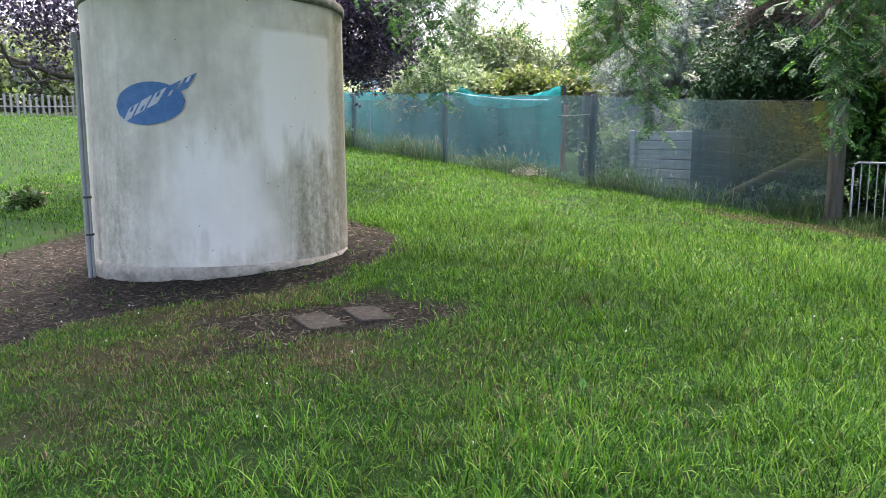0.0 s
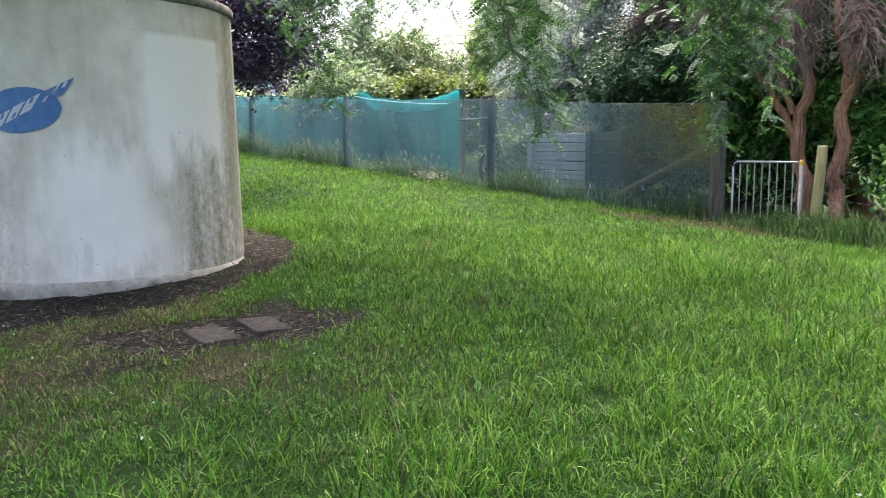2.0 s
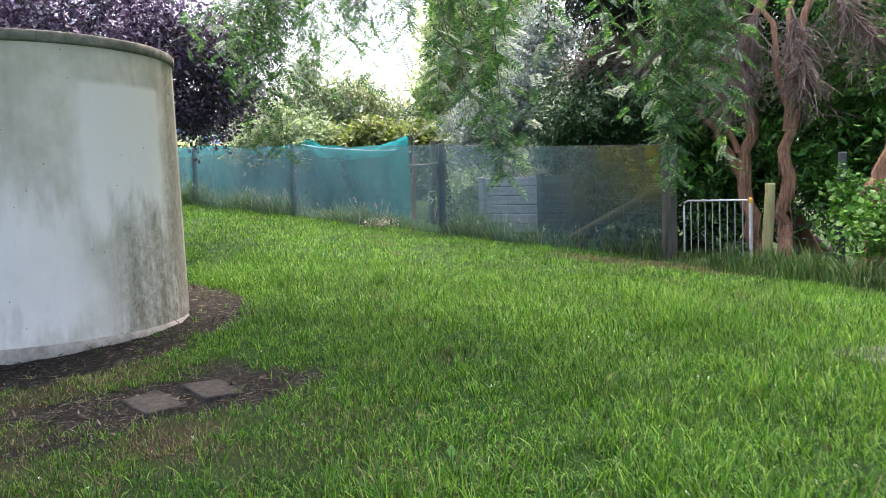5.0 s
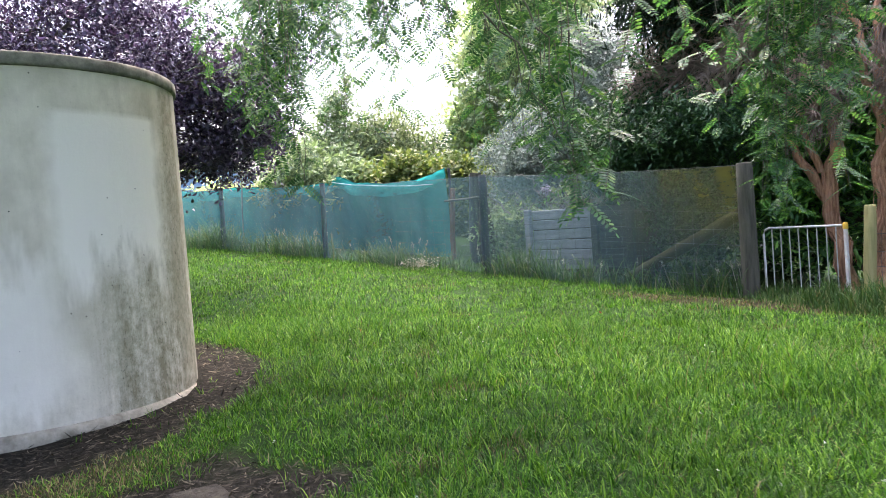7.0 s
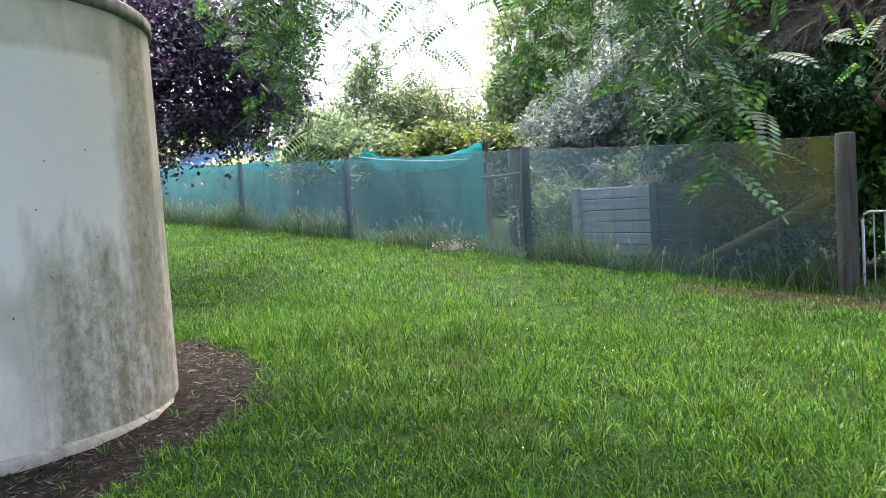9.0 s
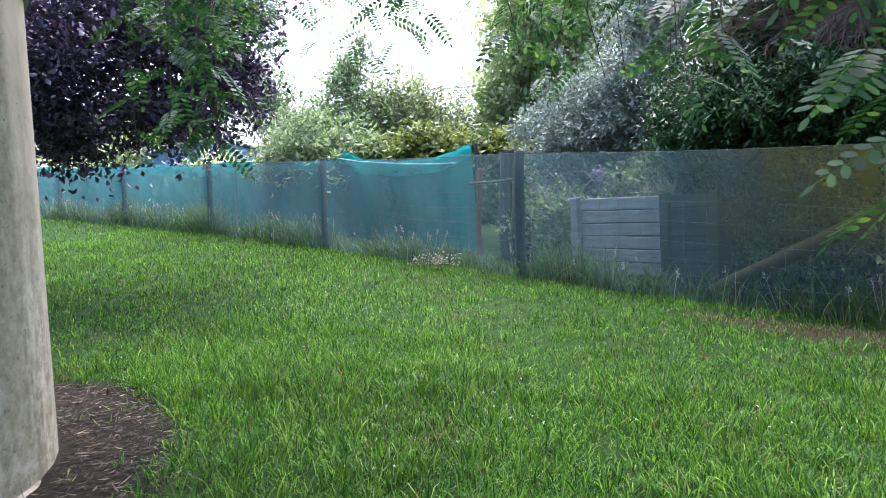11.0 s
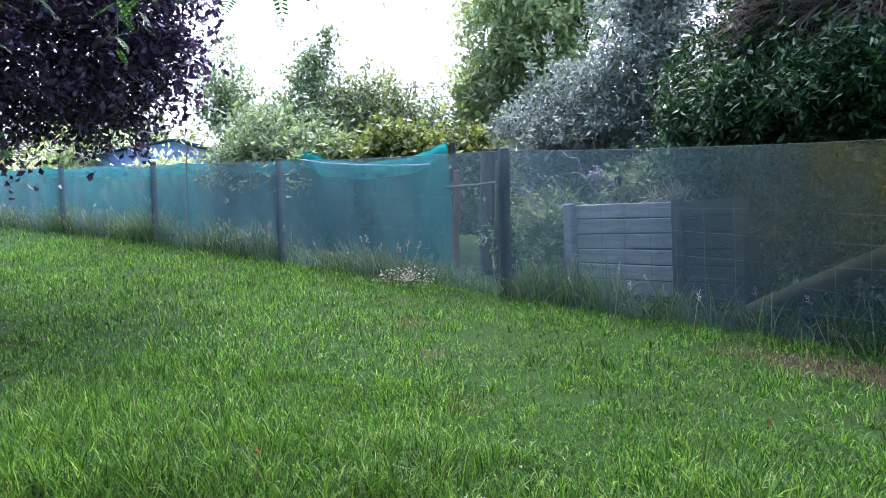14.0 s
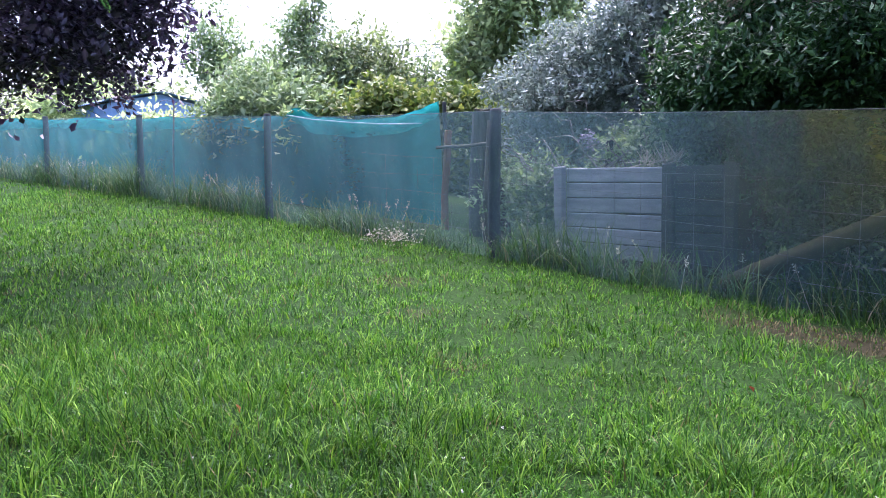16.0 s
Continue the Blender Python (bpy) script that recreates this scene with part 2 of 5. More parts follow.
M["pink"] = leaf_mat("lilac_petals", [(0.0, (0.3, 0.26, 0.36)), (1.0, (0.45, 0.4, 0.5))], 0.6, 0.3, (1, 1, 1), 0.2)
M["red_leaf"] = leaf_mat("red_dead_leaf", [(0.0, (0.22, 0.05, 0.025)), (1.0, (0.3, 0.08, 0.04))], 0.6, 0.2, (1, 0.8, 0.7), 0.2)
M["garden_stem"] = rough_mat("pale_bare_stem", (0.13, 0.12, 0.11), (0.26, 0.25, 0.23), (0.12, 0.13, 0.09), 14, (1, 1, 0.3), 0.9, 0.3)
M["far_leaf"] = leaf_mat("distant_foliage", [(0.0, (0.1, 0.135, 0.075)), (0.6, (0.19, 0.235, 0.125)), (1.0, (0.32, 0.37, 0.2))], 0.6, 0.34, None, 0.2)


# ---- helpers for building ----
def part(name, data, material, parent=None, label="", smooth=False):
    """Links a bmesh, or a mesh, as one object under a thing."""
    if isinstance(data, bmesh.types.BMesh):
        me = bpy.data.meshes.new(name)
        data.to_mesh(me)
        data.free()
    else:
        me = data
    if material is not None and not me.materials:
        me.materials.append(material)
    if smooth:
        me.polygons.foreach_set("use_smooth", [True] * len(me.polygons))
    ob = new(name, me)
    ob.parent = parent
    if label:
        tagged(ob, label)
    return ob


def thing(name, label, category, group="", place=(0, 0, 0)):
    ob = new(name)
    ob.location = place
    ob.empty_display_size = 0.2
    return tagged(ob, label, category, group)


def np_mesh(name, verts, faces):
    """A mesh from arrays: verts (n, 3), faces (m, k)."""
    me = bpy.data.meshes.new(name)
    verts, faces = np.ascontiguousarray(verts, np.float32), np.ascontiguousarray(faces, np.int32)
    k = faces.shape[1]
    me.vertices.add(len(verts))
    me.vertices.foreach_set("co", verts.ravel())
    me.loops.add(faces.size)
    me.loops.foreach_set("vertex_index", faces.ravel())
    me.polygons.add(len(faces))
    me.polygons.foreach_set("loop_start", np.arange(0, faces.size, k, dtype=np.int32))
    me.update(calc_edges=True)
    return me


def tube_arrays(pts, radii, sides=6):
    pts, radii = np.array(pts, float), np.array(radii, float)
    way = np.gradient(pts, axis=0)
    way /= np.linalg.norm(way, axis=1, keepdims=True) + 1e-9
    ref = np.where(np.abs(way[:, 2:3]) > 0.9, [[1.0, 0, 0]], [[0, 0, 1.0]])
    u = np.cross(way, ref)
    u /= np.linalg.norm(u, axis=1, keepdims=True) + 1e-9
    v = np.cross(way, u)
    a = np.linspace(0, 2 * np.pi, sides, endpoint=False)
    ring = u[:, None] * np.cos(a)[None, :, None] + v[:, None] * np.sin(a)[None, :, None]
    verts = (pts[:, None] + ring * radii[:, None, None]).reshape(-1, 3)
    i, j = np.meshgrid(np.arange(len(pts) - 1), np.arange(sides), indexing="ij")
    q = np.stack([i * sides + j, i * sides + (j + 1) % sides, (i + 1) * sides + (j + 1) % sides, (i + 1) * sides + j], -1).reshape(-1, 4)
    return verts, q


def joined(pieces):
    """Joins (verts, faces) pairs into one."""
    vs, fs, n = [], [], 0
    for v, f in pieces:
        vs.append(v)
        fs.append(np.asarray(f) + n)
        n += len(v)
    return np.concatenate(vs), np.concatenate(fs)


def tube_part(name, paths, material, parent=None, label="", sides=6):
    v, f = joined([tube_arrays(p, r, sides) for p, r in paths])
    return part(name, np_mesh(name, v, f), material, parent, label, True)


def bevelled_box(sx, sy, sz, bevel=0.008, jitter=0.0, cuts=0):
    bm = bmesh.new()
    bmesh.ops.create_cube(bm, size=1)
    bmesh.ops.scale(bm, vec=(sx, sy, sz), verts=bm.verts)
    if cuts:
        long = max((sx, 0), (sy, 1), (sz, 2))[1]
        edges = [e for e in bm.edges if abs((e.verts[0].co - e.verts[1].co).normalized()[long]) > 0.9]
        bmesh.ops.subdivide_edges(bm, edges=edges, cuts=cuts)
    if jitter:
        for v in bm.verts:
            v.co += Vector((random.uniform(-1, 1), random.uniform(-1, 1), random.uniform(-1, 1))) * jitter
    if bevel:
        bmesh.ops.bevel(bm, geom=[e for e in bm.edges if len(e.link_faces) == 2 and e.calc_face_angle() > 0.8], offset=bevel, segments=1, affect="EDGES")
    return bm


def round_post(radius, height, sides=14, lean=0.0, jitter=0.006):
    """A round timber post with a chamfered, slightly uneven top, standing on z = 0."""
    pts = [(0, 0, -0.15), (0, 0, height * 0.35), (lean * 0.6, 0, height * 0.7), (lean, 0, height - 0.02), (lean, 0, height)]
    v, f = tube_arrays(pts, [radius * 1.04, radius, radius * 0.98, radius * 0.96, radius * 0.84], sides)
    v = v + RNG.normal(0, jitter * 0.4, v.shape)
    v = np.concatenate([v, [[lean, 0, height + 0.004]]])
    n, base = len(v) - 1, len(v) - 1 - sides
    cap = [[base + k, base + (k + 1) % sides, n, n] for k in range(sides)]
    bm = bmesh.new()
    vs = [bm.verts.new(c) for c in v]
    for q in f:
        bm.faces.new([vs[k] for k in q])
    for a, b2, c, _ in cap:
        bm.faces.new([vs[a], vs[b2], vs[c]])
    return bm


def smooth_step(a, b, x):
    t = np.clip((x - a) / (b - a), 0, 1)
    return t * t * (3 - 2 * t)


def wobble(x, y, seed=0.0, scale=1.0):
    """A cheap smooth noise in about -1..1."""
    x, y = x * scale + seed, y * scale - seed * 1.7
    return (np.sin(1.3 * x + 0.7 * y) + np.sin(2.9 * x - 1.9 * y + 1.3) * 0.6 + np.sin(-1.1 * x + 3.7 * y + 0.4) * 0.6 + np.sin(5.3 * x + 4.1 * y) * 0.35 + np.sin(9.7 * x - 8.3 * y + 2) * 0.2) / 2.0


# ---- the ground: a lawn that rises gently towards the far corner ----
def ground_z(x, y):
    x, y = np.asarray(x, float), np.asarray(y, float)
    cx, cy = np.clip(x, -14, 4), np.clip(y, -4, 17)
    z = -0.003 + 0.0338 * cx + 0.0516 * cy - 0.00136 * cx * cx - 0.00926 * cx * cy - 0.00362 * cy * cy
    z = z + 0.064 * np.clip(-14 - x, 0, 30) + 0.02 * np.clip(-44 - x, -200, 0) * 0
    z = z + 0.035 * np.exp(-np.clip(np.hypot(x + 6.97, y - 5.52) - 1.39, 0, 9) / 0.4)
    return z + 0.012 * wobble(x, y, 2.0, 0.9)


TANK = np.array([-6.97, 5.52])
FENCE = np.array([(-1.66, 12.54, 2.08), (-6.31, 14.13, 2.40), (-10.8, 15.38, 2.66), (-14.62, 16.25, 2.90), (-18.5, 17.1, 3.12), (-22.4, 18.0, 3.36), (-26.4, 18.9, 3.6), (-30.5, 19.8, 3.86), (-34.6, 20.6, 4.1)])


def fence_y(x):
    return np.interp(-np.asarray(x, float), -FENCE[:, 0], FENCE[:, 1])


def bare(x, y):
    """1 where the soil is bare: round the tank and round the two slabs."""
    wob = 0.16 * wobble(x, y, 5.0, 2.2)
    left = smooth_step(-0.3, 1.4, -(x + 7.2) * 0.62 - (y - 5.2) * 0.78)
    ring = np.hypot(x - TANK[0], y - TANK[1]) - 1.39
    b1 = 1 - smooth_step(-0.12, 0.12, ring - (0.76 + 1.1 * left) + wob)
    u, v = (x + 3.95) * 0.745 + (y - 4.12) * 0.667, -(x + 3.95) * 0.667 + (y - 4.12) * 0.745
    b2 = 1 - smooth_step(0.82, 1.12, np.hypot(u / 1.0, v / 0.5) + wob * 1.1)
    b3 = 1 - smooth_step(0.7, 1.15, np.hypot((u + 0.5) / 0.42, (v + 0.5) / 0.3) + wob * 2.0)
    b4 = 0.9 * (1 - smooth_step(0.75, 1.2, np.hypot((u - 0.25) / 0.3, (v - 0.55) / 0.35) + wob * 2.0))
    return np.maximum(np.maximum(b1, b2), np.maximum(b3 * 0.85, b4))


def dryness(x, y):
    """1 where the lawn is thin and straw-coloured."""
    d = np.hypot(x - TANK[0], y - TANK[1])
    near = (1 - smooth_step(2.8, 6.8, d)) * smooth_step(-0.5, 2.0, (x - TANK[0]) * 0.78 - (y - TANK[1]) * 0.62)
    near = near * (0.72 + 0.6 * wobble(x, y, 9.0, 1.6))
    near = near * (1 - smooth_step(-0.5, 0.7, y - 4.5 + 0.25 * (x + 4)))
    gate = 1 - smooth_step(0.6, 1.25, np.hypot((x + 1.75) / 1.7, (y - 11.75 - 0.25 * (x + 1.75) * -1) / 0.6) + 0.2 * wobble(x, y, 3.0, 2.5))
    spots = smooth_step(0.75, 1.1, wobble(x, y, 14.0, 1.3)) * 0.5
    straw = 1 - smooth_step(0.5, 1.25, np.hypot((x + 3.36) / 0.55, (y - 3.48) / 0.34) + 0.3 * wobble(x, y, 2.0, 4.0))
    return np.clip(np.maximum(np.maximum(near, gate * 1.15), np.maximum(spots, straw)), 0, 1)


def axis_steps(lo, hi, step):
    fine = np.arange(lo, hi + 1e-6, step)
    out = np.cumsum(np.geomspace(step, 90, 34))
    return np.concatenate([lo - out[::-1], fine, hi + out])


def build_ground():
    xs, ys = axis_steps(-20, 5, 0.15), axis_steps(-3, 19, 0.15)
    X, Y = np.meshgrid(xs, ys, indexing="ij")
    b = bare(X, Y)
    Z = ground_z(X, Y) - 0.018 * b + 0.010 * b * wobble(X, Y, 1.0, 11.0) + 0.006 * wobble(X, Y, 4.0, 6.0)
    v = np.stack([X, Y, Z], -1).reshape(-1, 3)
    i, j = np.meshgrid(np.arange(len(xs) - 1), np.arange(len(ys) - 1), indexing="ij")
    n = len(ys)
    q = np.stack([i * n + j, (i + 1) * n + j, (i + 1) * n + j + 1, i * n + j + 1], -1).reshape(-1, 4)
    me = np_mesh("ground", v, q)
    for name, val in (("bare", b), ("dry", dryness(X, Y))):
        at = me.attributes.new(name, "FLOAT", "POINT")
        at.data.foreach_set("value", val.astype(np.float32).ravel())
    m, nd, l, bs = shader("lawn_soil")
    soil = noise_tex(nd, l, 22, 8, 0.7)
    sr = ramp(nd, [(0.3, (0.007, 0.0068, 0.0055)), (0.52, (0.019, 0.017, 0.013)), (0.75, (0.06, 0.053, 0.042))])
    l.new(soil.outputs[0], sr.inputs[0])
    turf = noise_tex(nd, l, 55, 5, 0.7)
    tr = ramp(nd, [(0.35, (0.005, 0.012, 0.004)), (0.65, (0.03, 0.07, 0.012))])
    l.new(turf.outputs[0], tr.inputs[0])
    straw = noise_tex(nd, l, 40, 6, 0.7)
    st = ramp(nd, [(0.3, (0.012, 0.014, 0.006)), (0.7, (0.06, 0.05, 0.027))])
    l.new(straw.outputs[0], st.inputs[0])
    a1, a2 = nd.new("ShaderNodeAttribute"), nd.new("ShaderNodeAttribute")
    a1.attribute_name, a2.attribute_name = "bare", "dry"
    c = mix(nd, l, a2.outputs["Fac"], tr.outputs[0], st.outputs[0])
    c = mix(nd, l, a1.outputs["Fac"], c, sr.outputs[0])
    l.new(c, bs.inputs["Base Color"])
    bs.inputs["Roughness"].default_value = 0.95
    bs.inputs["Specular IOR Level"].default_value = 0.05
    add_bump(nd, l, bs, soil.outputs[0], 0.7, 0.02)
    ob = part("ground", me, m, None, "", True)
    tagged(ob, "green lawn with bare brown soil round the tank", "ground", "", "structure")


build_ground()


# ---- leaves and branches ----
def kites(base, way, side, length, width, fold=0.25):
    """Leaves as folded kites: base, two sides and the tip; two triangles each."""
    up = np.cross(way, side)
    L, W = length[:, None], width[:, None]
    mid = base + way * L * 0.45
    lift = up * W * fold
    v = np.stack([base, mid + side * W * 0.5 + lift, base + way * L, mid - side * W * 0.5 + lift], 1).reshape(-1, 3)
    k = np.arange(len(base))[:, None] * 4
    f = np.concatenate([k + [[0, 1, 2]], k + [[0, 2, 3]]])
    return v, f


def unit(v):
    return v / (np.linalg.norm(v, axis=-1, keepdims=True) + 1e-9)


def leaf_cloud(centres, per, spread, length, width, droop=0.3, outward=None, rng=RNG, flat=1.0):
    """Leaves scattered round cluster centres."""
    n = len(centres) * per
    c = np.repeat(centres, per, 0)
    off = rng.normal(0, 1, (n, 3)) * spread * np.array([1, 1, flat])
    base = c + off
    way = rng.normal(0, 1, (n, 3))
    way[:, 2] -= droop
    if outward is not None:
        way += 0.9 * unit(base - outward)
    way = unit(way)
    side = unit(np.cross(way, rng.normal(0, 0.5, (n, 3)) + [0, 0, 1.0]))
    L = length * rng.uniform(0.6, 1.3, n)
    return kites(base, way, side, L, L * width)


def frond_leaves(tips, per, spread, length, width, droop, centre, rng=RNG):
    """Leafy branchlets that reach outward to their tips and bend down (or up) along their length."""
    n = len(tips)
    out = unit(tips - centre + rng.normal(0, 0.35, (n, 3)) * np.linalg.norm(tips - centre, axis=1, keepdims=True))
    out = unit(out * [1, 1, 0.45] + rng.normal(0, 0.22, (n, 3)) + [0, 0, 0.12])
    reach = spread * rng.uniform(2.6, 5.6, n)[:, None]
    bend = np.array([0, 0, -1.0]) * (0.15 + 0.75 * droop)
    u = rng.uniform(0, 1, (n * per, 1)) ** 0.8
    o, r, tip = np.repeat(out, per, 0), np.repeat(reach, per, 0), np.repeat(tips, per, 0)
    base = tip - o * r * (1 - u) + bend * r * 0.45 * (u ** 2 - 0.4)
    base = base + rng.normal(0, 1, base.shape) * spread * (0.16 + 0.26 * np.sin(np.pi * np.clip(u, 0.1, 1)))
    way = unit(o * 0.7 + bend * u * 0.8 + rng.normal(0, 0.62, base.shape))
    side = unit(np.cross(way, rng.normal(0, 0.4, base.shape) + [0, 0, 1.0]))
    L = length * rng.uniform(0.6, 1.25, n * per)
    return kites(base, way, side, L, L * width)


def shell_points(n, centre, radii, rng=RNG, inner=0.55, lumps=0.28, seed=0.0, low=-1.0):
    """Points through the outer part of a lumpy ellipsoid."""
    d = unit(rng.normal(0, 1, (n * 2, 3)))
    d = d[d[:, 2] > low][:n]
    lump = 1 + lumps * wobble(d[:, 0] * 2 + d[:, 2], d[:, 1] * 2 - d[:, 2], seed, 1.6)
    r = rng.uniform(inner ** 3, 1, len(d)) ** (1 / 3) * lump
    return np.array(centre) + d * r[:, None] * np.array(radii)


def limb_path(a, b, sag=0.1, n=7, rng=RNG, wander=0.06):
    a, b = np.array(a, float), np.array(b, float)
    t = np.linspace(0, 1, n)[:, None]
    p = a + (b - a) * t
    p = p + np.sin(np.pi * t) * np.array([0, 0, sag]) * np.linalg.norm(b - a)
    w = rng.normal(0, wander * np.linalg.norm(b - a) / 3, p.shape)
    w[0] = w[-1] = 0
    return p + w


def skeleton_limbs(foot, top, targets, r0, rng=RNG, twig=0.012):
    """A trunk from foot to top and limbs from it out to the targets."""
    trunk = limb_path(foot, top, 0.0, 8, rng, 0.05)
    paths = [(trunk, np.linspace(r0, r0 * 0.6, 8))]
    for t in targets:
        k = rng.integers(3, 8)
        p = limb_path(trunk[k], t, rng.uniform(0.02, 0.16), 7, rng)
        paths.append((p, np.linspace(r0 * rng.uniform(0.22, 0.36), twig * 0.5, 7)))
    return paths


def foliage_thing(name, label, category, foot, top, blobs, leaf, bark="grey_bark", r0=0.08, limbs=8, group=""):
    """A tree or shrub: trunk, limbs and a crown of leaf clumps. blobs: (centre, radii, clusters, leaves each, spread)."""
    ob = thing(name, label, category, group, foot)
    origin = np.array(foot, float)
    mat, length, width, droop = leaf
    pieces, targets = [], []
    for s, (centre, radii, clusters, per, spread) in enumerate(blobs):
        fronds, per = int(clusters * 0.6) + 1, int(per * 1.5)
        pts = shell_points(fronds, centre, radii, RNG, 0.5, 0.34, s * 3.1 + len(name))
        pts = pts[pts[:, 2] > ground_z(pts[:, 0], pts[:, 1]) + 0.05]
        pieces.append(frond_leaves(pts, per, spread, length, width, droop, np.array(centre), RNG))
        core = shell_points(clusters // 3, centre, np.array(radii) * 0.7, RNG, 0.1, 0.2, s * 2.3)
        core = core[core[:, 2] > ground_z(core[:, 0], core[:, 1]) + 0.1]
        pieces.append(leaf_cloud(core, 22, spread * 1.4, length * 1.25, width, droop))
        pick = pts[RNG.choice(len(pts), min(limbs, len(pts)), replace=False)]
        targets += list(np.array(centre) + (pick - np.array(centre)) * 0.72)
    v, f = joined(pieces)
    crown = part("crown", np_mesh("crown", v - origin, f), M[mat], ob)
    tagged(crown, kind="stuff")
    paths = skeleton_limbs(foot, top, targets, r0)
    tube_part("trunk", [(paths[0][0] - origin, paths[0][1])], M[bark], ob, "", 9)
    for p, r in paths[1:]:
        tube_part("limb", [(p - origin, r)], M[bark], ob, "", 5)
    return ob


def gz(x, y):
    return float(ground_z(x, y))


# ---- the concrete water tank ----
TANK_R, TANK_BASE, TANK_TOP = 1.39, 0.17, 2.97


def tank_material():
    m, n, l, b = shader("stained_concrete_render")
    tc, sp = n.new("ShaderNodeTexCoord"), n.new("ShaderNodeSeparateXYZ")
    l.new(tc.outputs["Object"], sp.inputs[0])
    ang = math_node(n, l, "ARCTAN2", sp.outputs[1], sp.outputs[0])
    cb = n.new("ShaderNodeCombineXYZ")
    l.new(math_node(n, l, "MULTIPLY", ang, 1.39), cb.inputs[0])
    l.new(sp.outputs[2], cb.inputs[1])

    def tex(scale, sx, sy, detail=5, rough=0.6):
        mp, t = n.new("ShaderNodeMapping"), n.new("ShaderNodeTexNoise")
        mp.inputs["Scale"].default_value = (sx, sy, 1)
        t.inputs["Scale"].default_value, t.inputs["Detail"].default_value, t.inputs["Roughness"].default_value = scale, detail, rough
        l.new(cb.outputs[0], mp.inputs[0])
        l.new(mp.outputs[0], t.inputs["Vector"])
        return t.outputs[0]

    def band(x, lo, hi, soft):
        a = math_node(n, l, "MULTIPLY", math_node(n, l, "SUBTRACT", x, lo), 1 / soft, True)
        c = math_node(n, l, "MULTIPLY", math_node(n, l, "SUBTRACT", hi, x), 1 / soft, True)
        return math_node(n, l, "MULTIPLY", a, c, True)

    base = ramp(n, [(0.3, (0.45, 0.41, 0.305)), (0.7, (0.74, 0.685, 0.555))])
    l.new(tex(2.2, 1, 0.7), base.inputs[0])
    col = base.outputs[0]
    # smooth repaired patches, paler
    edge = tex(3.0, 1, 1, 3)
    ang_w = math_node(n, l, "ADD", ang, math_node(n, l, "MULTIPLY", math_node(n, l, "SUBTRACT", edge, 0.5), 0.12))
    z_w = math_node(n, l, "ADD", sp.outputs[2], math_node(n, l, "MULTIPLY", math_node(n, l, "SUBTRACT", tex(6.0, 1, 0.25, 3), 0.5), 1.3))
    p1 = band(ang_w, -0.45, 0.32, 0.09)
    p1 = math_node(n, l, "MULTIPLY", p1, math_node(n, l, "MULTIPLY", band(z_w, 1.0, 9.0, 0.4), band(sp.outputs[2], -1.0, 2.42, 0.05)))
    p2 = math_node(n, l, "MULTIPLY", band(ang_w, -1.1, -0.30, 0.2), band(z_w, 0.1, 1.5, 0.3))
    patch = math_node(n, l, "MAXIMUM", p1, math_node(n, l, "MULTIPLY", p2, 0.7))
    # grey-brown algae in vertical runs
    runs = ramp(n, [(0.42, (0, 0, 0)), (0.66, (1, 1, 1))])
    l.new(tex(5.0, 1.3, 0.12, 6, 0.7), runs.inputs[0])
    fine = ramp(n, [(0.36, (0, 0, 0)), (0.62, (1, 1, 1))])
    l.new(tex(15.0, 1, 0.7, 7, 0.78), fine.inputs[0])
    zone = math_node(n, l, "MAXIMUM", band(ang, -0.32, 1.1, 0.3), math_node(n, l, "MULTIPLY", band(ang, -2.2, -1.1, 0.3), 0.55))
    low = math_node(n, l, "ADD", 0.6, math_node(n, l, "MULTIPLY", math_node(n, l, "SUBTRACT", 1.6, sp.outputs[2]), 0.45))
    amount = math_node(n, l, "MULTIPLY", math_node(n, l, "ADD", math_node(n, l, "MULTIPLY", runs.outputs[0], 0.55), math_node(n, l, "MULTIPLY", fine.outputs[0], 0.75)), zone, True)
    amount = math_node(n, l, "MULTIPLY", amount, low, True)
    amount = math_node(n, l, "ADD", amount, math_node(n, l, "MULTIPLY", runs.outputs[0], 0.13), True)
    edge_run = math_node(n, l, "MULTIPLY", band(ang_w, 0.3, 0.66, 0.08), math_node(n, l, "ADD", 0.5, math_node(n, l, "MULTIPLY", fine.outputs[0], 0.5)))
    amount = math_node(n, l, "MAXIMUM", amount, edge_run)
    foot = math_node(n, l, "MULTIPLY", band(sp.outputs[2], -0.2, 0.62, 0.45), math_node(n, l, "MULTIPLY", fine.outputs[0], 0.3))
    amount = math_node(n, l, "MAXIMUM", amount, foot)
    amount = math_node(n, l, "MULTIPLY", amount, math_node(n, l, "SUBTRACT", 1.0, math_node(n, l, "MULTIPLY", patch, 0.9)))
    col = mix(n, l, patch, col, (0.78, 0.735, 0.635))
    col = mix(n, l, math_node(n, l, "MULTIPLY", amount, 0.85), col, (0.165, 0.15, 0.08))
    # specks of black mould where the algae sits
    speck = ramp(n, [(0.6, (0, 0, 0)), (0.68, (1, 1, 1))])
    l.new(tex(42.0, 1, 0.8, 3, 0.6), speck.inputs[0])
    col = mix(n, l, math_node(n, l, "MULTIPLY", math_node(n, l, "MULTIPLY", speck.outputs[0], amount), 0.8), col, (0.06, 0.058, 0.04))
    # dark pin-holes
    pin = n.new("ShaderNodeTexVoronoi")
    pin.inputs["Scale"].default_value = 8.5
    l.new(cb.outputs[0], pin.inputs["Vector"])
    dots = ramp(n, [(0.035, (1, 1, 1)), (0.06, (0, 0, 0))])
    l.new(pin.outputs["Distance"], dots.inputs[0])
    some = ramp(n, [(0.44, (0, 0, 0)), (0.5, (1, 1, 1))])
    l.new(tex(1.4, 1, 1), some.inputs[0])
